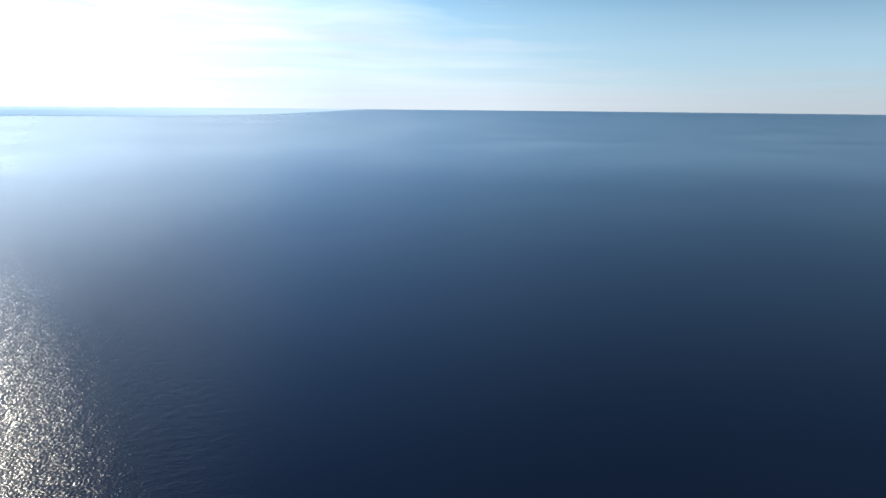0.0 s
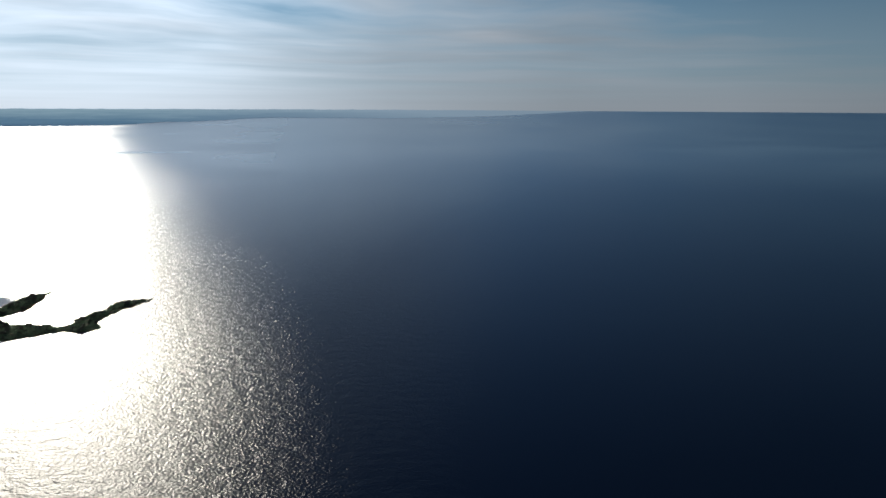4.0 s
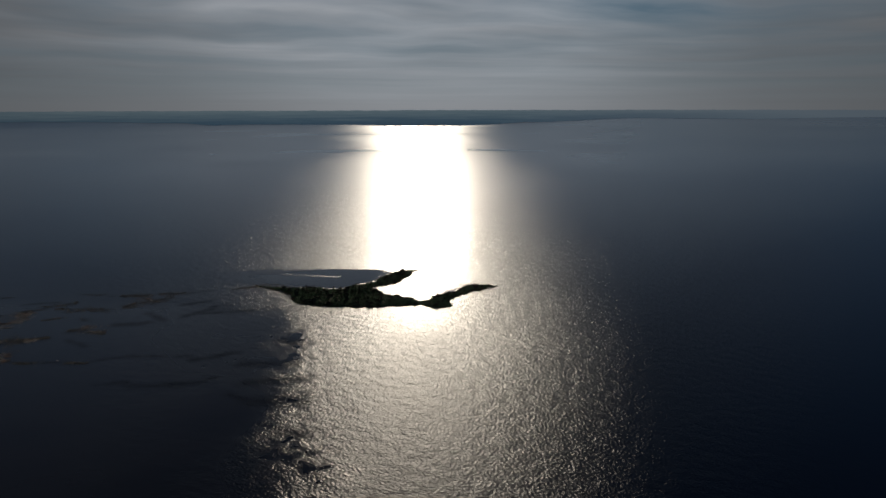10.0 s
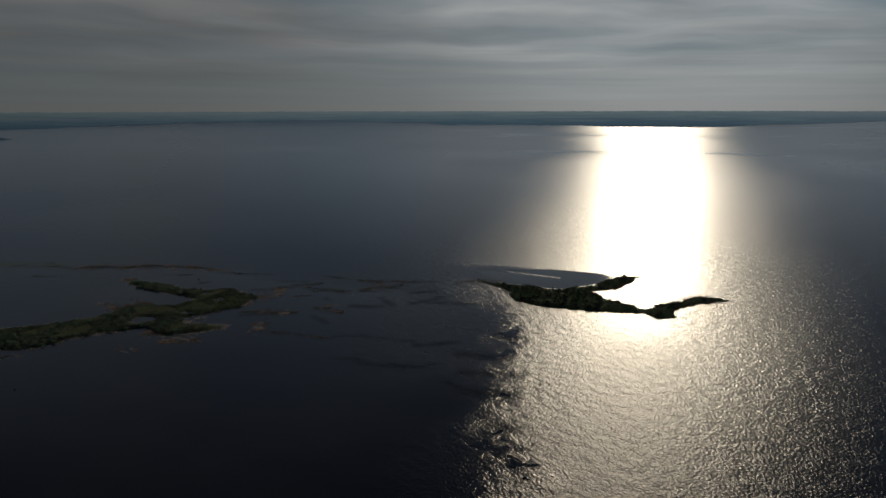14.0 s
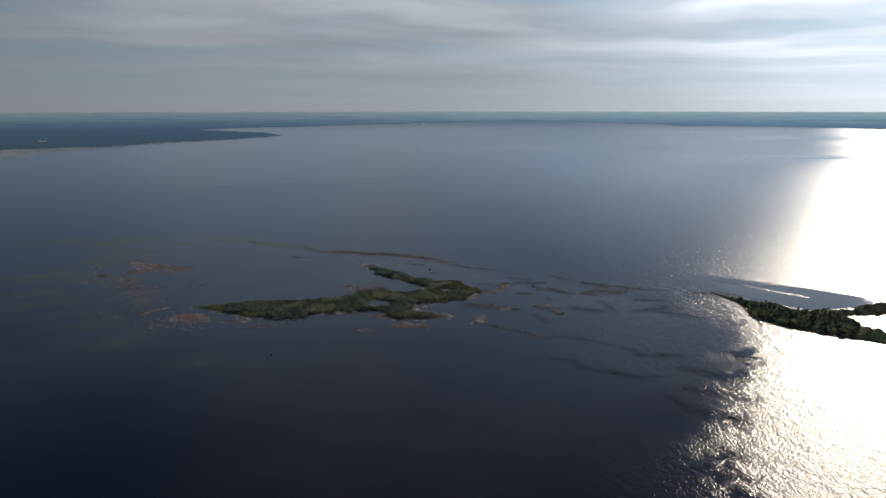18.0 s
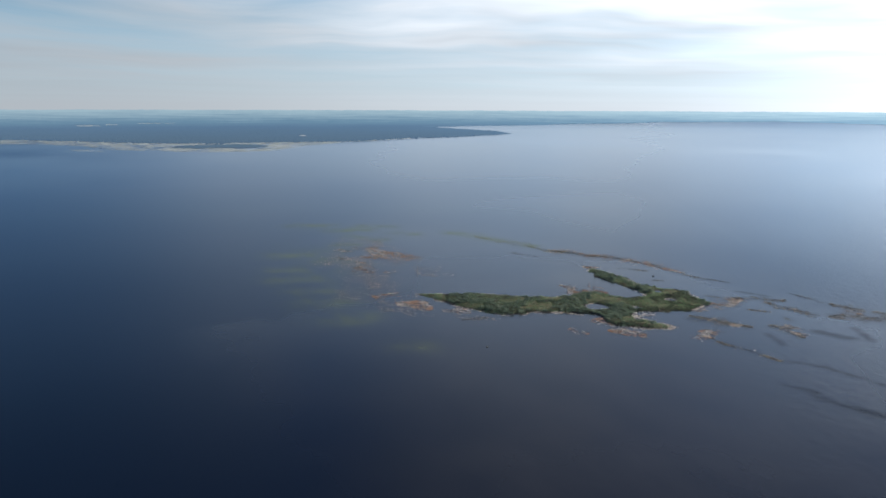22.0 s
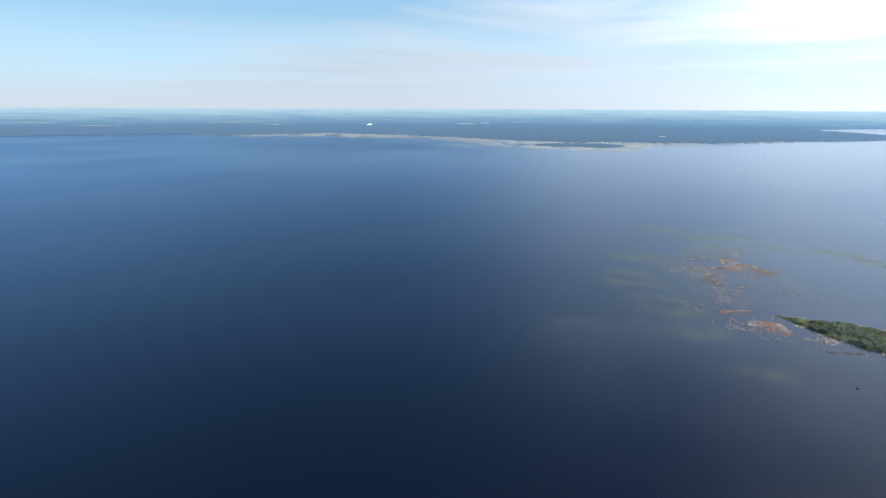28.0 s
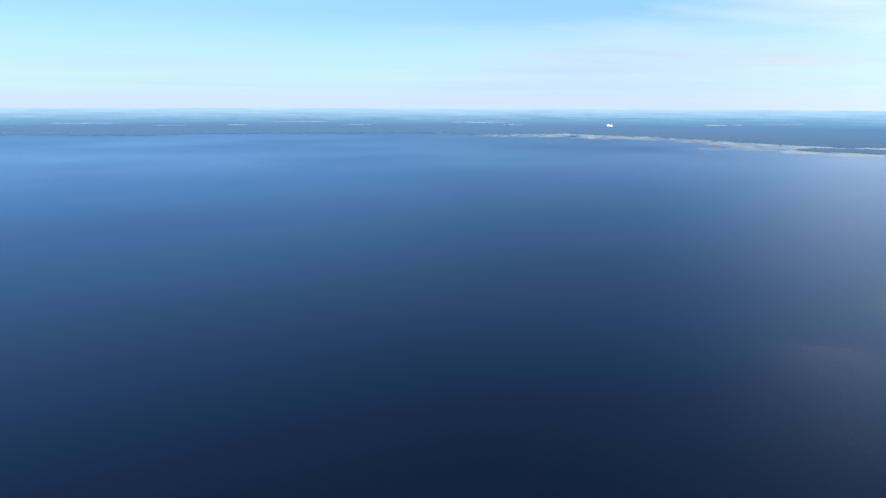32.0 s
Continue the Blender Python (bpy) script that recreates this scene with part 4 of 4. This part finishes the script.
def wrack(outline, ground, seed, count, size, label, share):
    """Pale broken stems washed up along a water's edge."""
    rng = np.random.RandomState(seed)
    p = np.array(outline)
    lo, hi = p.min(0) - 3, p.max(0) + 3
    x, y = rng.uniform(lo[0], hi[0], count), rng.uniform(lo[1], hi[1], count)
    d, z = ground(x, y)
    keep = (d > -1.6) & (d < 0.5) & (layers(x + 50, y, 0.13, 3) > share)
    verts, faces = dashes(rng, x[keep], y[keep], size, size * 0.42)
    verts[:, 2] += np.repeat(np.maximum(z[keep], 0.0), 6)
    tagged(new("reed_litter", mesh_of("reed_litter", verts, faces, STRAW)), label, "reeds", kind="stuff")


def marsh_island():
    ground = island("island_marsh", ISLE_B, "low marshy island of dark wet soil in the lake", 0.6, [(-256, 246, 6.2), (-246, 290, 3.2), (-245, 263, 2.2), (-262, 297, 2.0)])
    rng = np.random.RandomState(21)
    sedge("sedge", ISLE_B, ground, 5, 60000, 0.32, GRASS, "dense green sedge and reeds covering the marsh island", 0.3)
    sedge("reed_fringe", ISLE_B, ground, 6, 30000, 0.5, DARKREED, "olive reed fringe in patches on the marsh island", -0.8, lambda x, y: layers(x, y, 0.12, 2) > np.where(x > -262, 0.47, 0.6))
    wrack(ISLE_B, ground, 8, 60000, 0.5, "pale reed litter along the edge of the marsh island", 0.53)
    kinds = [bush("willow_bush", 100 + k, 2.1 + 0.2 * (k % 3), 1.35 + 0.2 * (k % 4), 620, 0.24, "rounded green willow bush on the marsh island", "bush", "willow bushes on the marsh island") for k in range(7)]
    clumps = lambda x, y: layers(np.array([x]), np.array([y]), 0.10, 3)[0] > 0.43
    open_ground = lambda x, y: x > -262 and y > 262 and layers(np.array([x]), np.array([y]), 0.09, 2)[0] < 0.56
    places = sown(rng, ISLE_B, ground, 298, 1.8, 0.4, lambda x, y: clumps(x, y) and not open_ground(x, y))
    plant(kinds, places, rng, 0.36, 0.84)
    # low shoots close the gaps between the bushes
    lobes = []
    for x, y, z in sown(rng, ISLE_B, ground, 420, 1.3, 0.3, lambda x, y: clumps(x, y) and not open_ground(x, y)):
        size = rng.uniform(0.5, 1.15)
        lobes += [(x + rng.normal(0, 0.5), y + rng.normal(0, 0.5), z + 0.35 * size, 0.8 * size, 0.55 * size) for _ in range(3)]
    tagged(new("willow_scrub", mesh_from("willow_scrub", leaves(rng, lobes, 40000, 0.22), LEAF)), "low green willow scrub between the bushes of the marsh island", "scrub", kind="stuff")


def wooded_island():
    ground = island("island_wooded", ISLE_A, "low wooded island of dark soil with two prongs", 0.9)
    rng = np.random.RandomState(33)
    sedge("sedge", ISLE_A, ground, 15, 42000, 0.6, GRASS, "dark green sedge covering the wooded island", 0.2)
    sedge("reed_fringe", ISLE_A, ground, 16, 12000, 0.8, RUST, "dry brown reed fringe along the wooded island", -0.9, lambda x, y: (ground(x, y)[0] < 0.9) & (layers(x, y, 0.12, 2) > 0.5))
    wrack(ISLE_A, ground, 18, 40000, 0.4, "pale reed litter along the edge of the wooded island", 0.58)
    shrubs = [bush("alder_bush", 200 + k, 1.8, 2.1 + 0.3 * (k % 3), 230, 0.3, "dense dark green alder bush on the wooded island", "bush", "alder bushes on the wooded island", ALDER) for k in range(5)]
    plant(shrubs, sown(rng, ISLE_A, ground, 260, 1.6, 0.6), rng, 0.5, 1.0)
    trees = [birch("birch_tree", 300 + k, 3.6 + 0.3 * k, "birches on the wooded island", "small dark green birch tree on the wooded island") for k in range(4)]
    plant(trees, sown(rng, ISLE_A, ground, 95, 2.3, 3.2, lambda x, y: y > 350 or x > -30), rng, 0.5, 0.78)
    spires = [spruce("spruce_tree", 400 + k, 4.6 + 0.4 * k, "spruces on the wooded island", "slender dark spruce standing over the bushes") for k in range(3)]
    plant(spires, sown(rng, ISLE_A, ground, 10, 3.0, 2.2, lambda x, y: x < -42 and y > 360), rng, 0.5, 0.76)


marsh_island()
wooded_island()
for number, row in enumerate(REEDS_SOUND + REEDS_CHAIN + REEDS_EAST + REEDS_NORTH + REEDS_WEST + STEMS_WEST):
    if row[5] != "W":   # floating weed lies in the water's own surface
        bed(*row, seed=number + 1)


# ---- on the water and the far shore ----
def boulder(x, y, size, seed):
    bm = bmesh.new()
    bmesh.ops.create_icosphere(bm, subdivisions=3, radius=size)
    for v in bm.verts:
        v.co *= 1 + 0.45 * (noise.noise(v.co * 1.4 / size + Vector((seed, 0, 0)))) + 0.12 * noise.noise(v.co * 4 / size)
        v.co.z *= 0.62
    me = bpy.data.meshes.new("boulder")
    bm.to_mesh(me)
    bm.free()
    me.materials.append(STONE)
    ob = tagged(new("boulder", me), "dark wet boulder standing out of the lake", "rock")
    ob.location = (x, y, size * 0.2)


boulder(-234, 163.4, 0.42, 3)
boulder(-288, 322.4, 0.62, 9)


def far_trees():
    """Single crowns that break the line of the far woods."""
    rng = np.random.RandomState(77)
    verts, faces = [], []
    az = rng.uniform(60.9, 141, 9000)
    inner = shore_at(az)
    r = inner + 12 + (BOWL - 40 - inner) * rng.uniform(0, 1, len(az)) ** 2.2
    keep = r > inner
    isle = rng.uniform(-1, 1, 260)
    az = np.concatenate([az[keep], 76.3 + 3.2 * isle])
    r = np.concatenate([r[keep], 1856 + 50 * rng.uniform(-1, 1, 260) * np.sqrt(1 - isle**2)])
    for a, d, on_isle in zip(np.radians(az), r, np.arange(len(az)) >= keep.sum()):
        x, y, h, w = -math.sin(a) * d, math.cos(a) * d, rng.uniform(2.6, 4.4) * (1 - ((math.degrees(a) - 76.3) / 3.5) ** 2) if on_isle else rng.uniform(6, 9.5), rng.uniform(2.2, 4.0)
        base = len(verts)
        for k in range(5):
            t = 2 * math.pi * k / 5 + rng.uniform(0, 0.6)
            verts.append((x + w * math.cos(t), y + w * math.sin(t), h * rng.uniform(0.0, 0.4)))
        for k in range(5):
            t = 2 * math.pi * k / 5 + rng.uniform(0, 0.6)
            verts.append((x + w * 0.8 * math.cos(t), y + w * 0.8 * math.sin(t), h * rng.uniform(0.6, 0.85)))
        verts.append((x, y, h))
        for k in range(5):
            n1 = (k + 1) % 5
            faces += [(base + k, base + n1, base + 5 + n1), (base + k, base + 5 + n1, base + 5 + k), (base + 5 + k, base + 5 + n1, base + 10)]
    tagged(new("far_woods", mesh_from("far_woods", (verts, faces), HAZED_LAND)), "trees of the woods along the far shore, blue with painted haze", "woods", kind="stuff")


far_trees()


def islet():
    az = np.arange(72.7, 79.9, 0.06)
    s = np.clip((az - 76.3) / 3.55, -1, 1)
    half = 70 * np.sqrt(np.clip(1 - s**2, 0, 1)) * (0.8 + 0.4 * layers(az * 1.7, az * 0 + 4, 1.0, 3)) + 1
    sheet("islet", az, 1856 - half, 1856 + half, 14, lambda a, r, q: 3.6 * np.sqrt(np.clip(1 - ((a - 76.3) / 3.55) ** 2, 0, 1)) * np.clip(np.minimum(q, 1 - q) * 5, 0, 1) * (0.7 + 0.5 * rough2(a * 9, r * 0.1)) + 0.9, HAZED_LAND, "long low wooded islet among the reed belts", "island")


islet()


def field(az, far, wide, deep, label="pale open field among the far woods"):
    """A field strip raised over the far canopy to fit the view, almost edge-on."""
    span = math.degrees(wide / 2 / far)
    a = np.arange(az - span, az + span, 0.1)
    s = (a - az) / span
    half = deep / 2 * np.sqrt(np.clip(1 - s**2, 0.02, 1)) * (0.6 + 0.8 * rough2(a * 5, a * 0 + far))
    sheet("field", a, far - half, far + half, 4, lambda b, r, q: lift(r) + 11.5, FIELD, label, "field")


for az, far, wide, deep in ((122.4, 3312, 90, 80), (113.1, 3324, 180, 70), (127.4, 3267, 150, 60), (117.5, 3888, 290, 90), (100.7, 3357, 100, 70), (103.3, 3782, 330, 110), (85.4, 3578, 100, 130), (83.9, 3740, 55, 90), (80.8, 3978, 190, 60), (70.1, 2240, 24, 50), (133, 3700, 300, 100)):
    field(az, far, wide, deep)


def greenhouse(az, far):
    """A long white shed on the plain: walls, ridge roof, doors and vents as parts."""
    a = radians(az)
    ob = tagged(new("white_shed"), "long white farm shed among the far woods", "building")
    L, W, E, R = 32.0, 12.0, 3.6, 4.4

    def block(name, x0, x1, y0, y1, z0, z1, material_, label=""):
        bm = bmesh.new()
        bmesh.ops.create_cube(bm, size=1)
        bmesh.ops.scale(bm, verts=bm.verts, vec=(x1 - x0, y1 - y0, z1 - z0))
        bmesh.ops.translate(bm, verts=bm.verts, vec=((x0 + x1) / 2, (y0 + y1) / 2, (z0 + z1) / 2))
        me = bpy.data.meshes.new(name)
        bm.to_mesh(me)
        bm.free()
        me.materials.append(material_)
        return part(name, me, ob, label)

    block("wall", -L / 2, L / 2, -W / 2, W / 2, 0, E, WHITE)
    prism = [(-L / 2 - 0.4, -W / 2 - 0.4, E), (L / 2 + 0.4, -W / 2 - 0.4, E), (L / 2 + 0.4, W / 2 + 0.4, E), (-L / 2 - 0.4, W / 2 + 0.4, E), (-L / 2 - 0.4, 0, R), (L / 2 + 0.4, 0, R)]
    part("roof", mesh_from("roof", (prism, [(0, 1, 5, 4), (2, 3, 4, 5), (1, 2, 5), (3, 0, 4), (3, 2, 1, 0)]), WHITE), ob)
    for x in (-10, 10):
        block("door", x - 1.2, x + 1.2, -W / 2 - 0.08, -W / 2 - 0.003, 0, 2.6, STONE, "dark sliding door")
    ob.matrix_basis = pose(-math.sin(a) * far, math.cos(a) * far, 11.0, 0, 0, az + 38)


greenhouse(93.2, 3300)
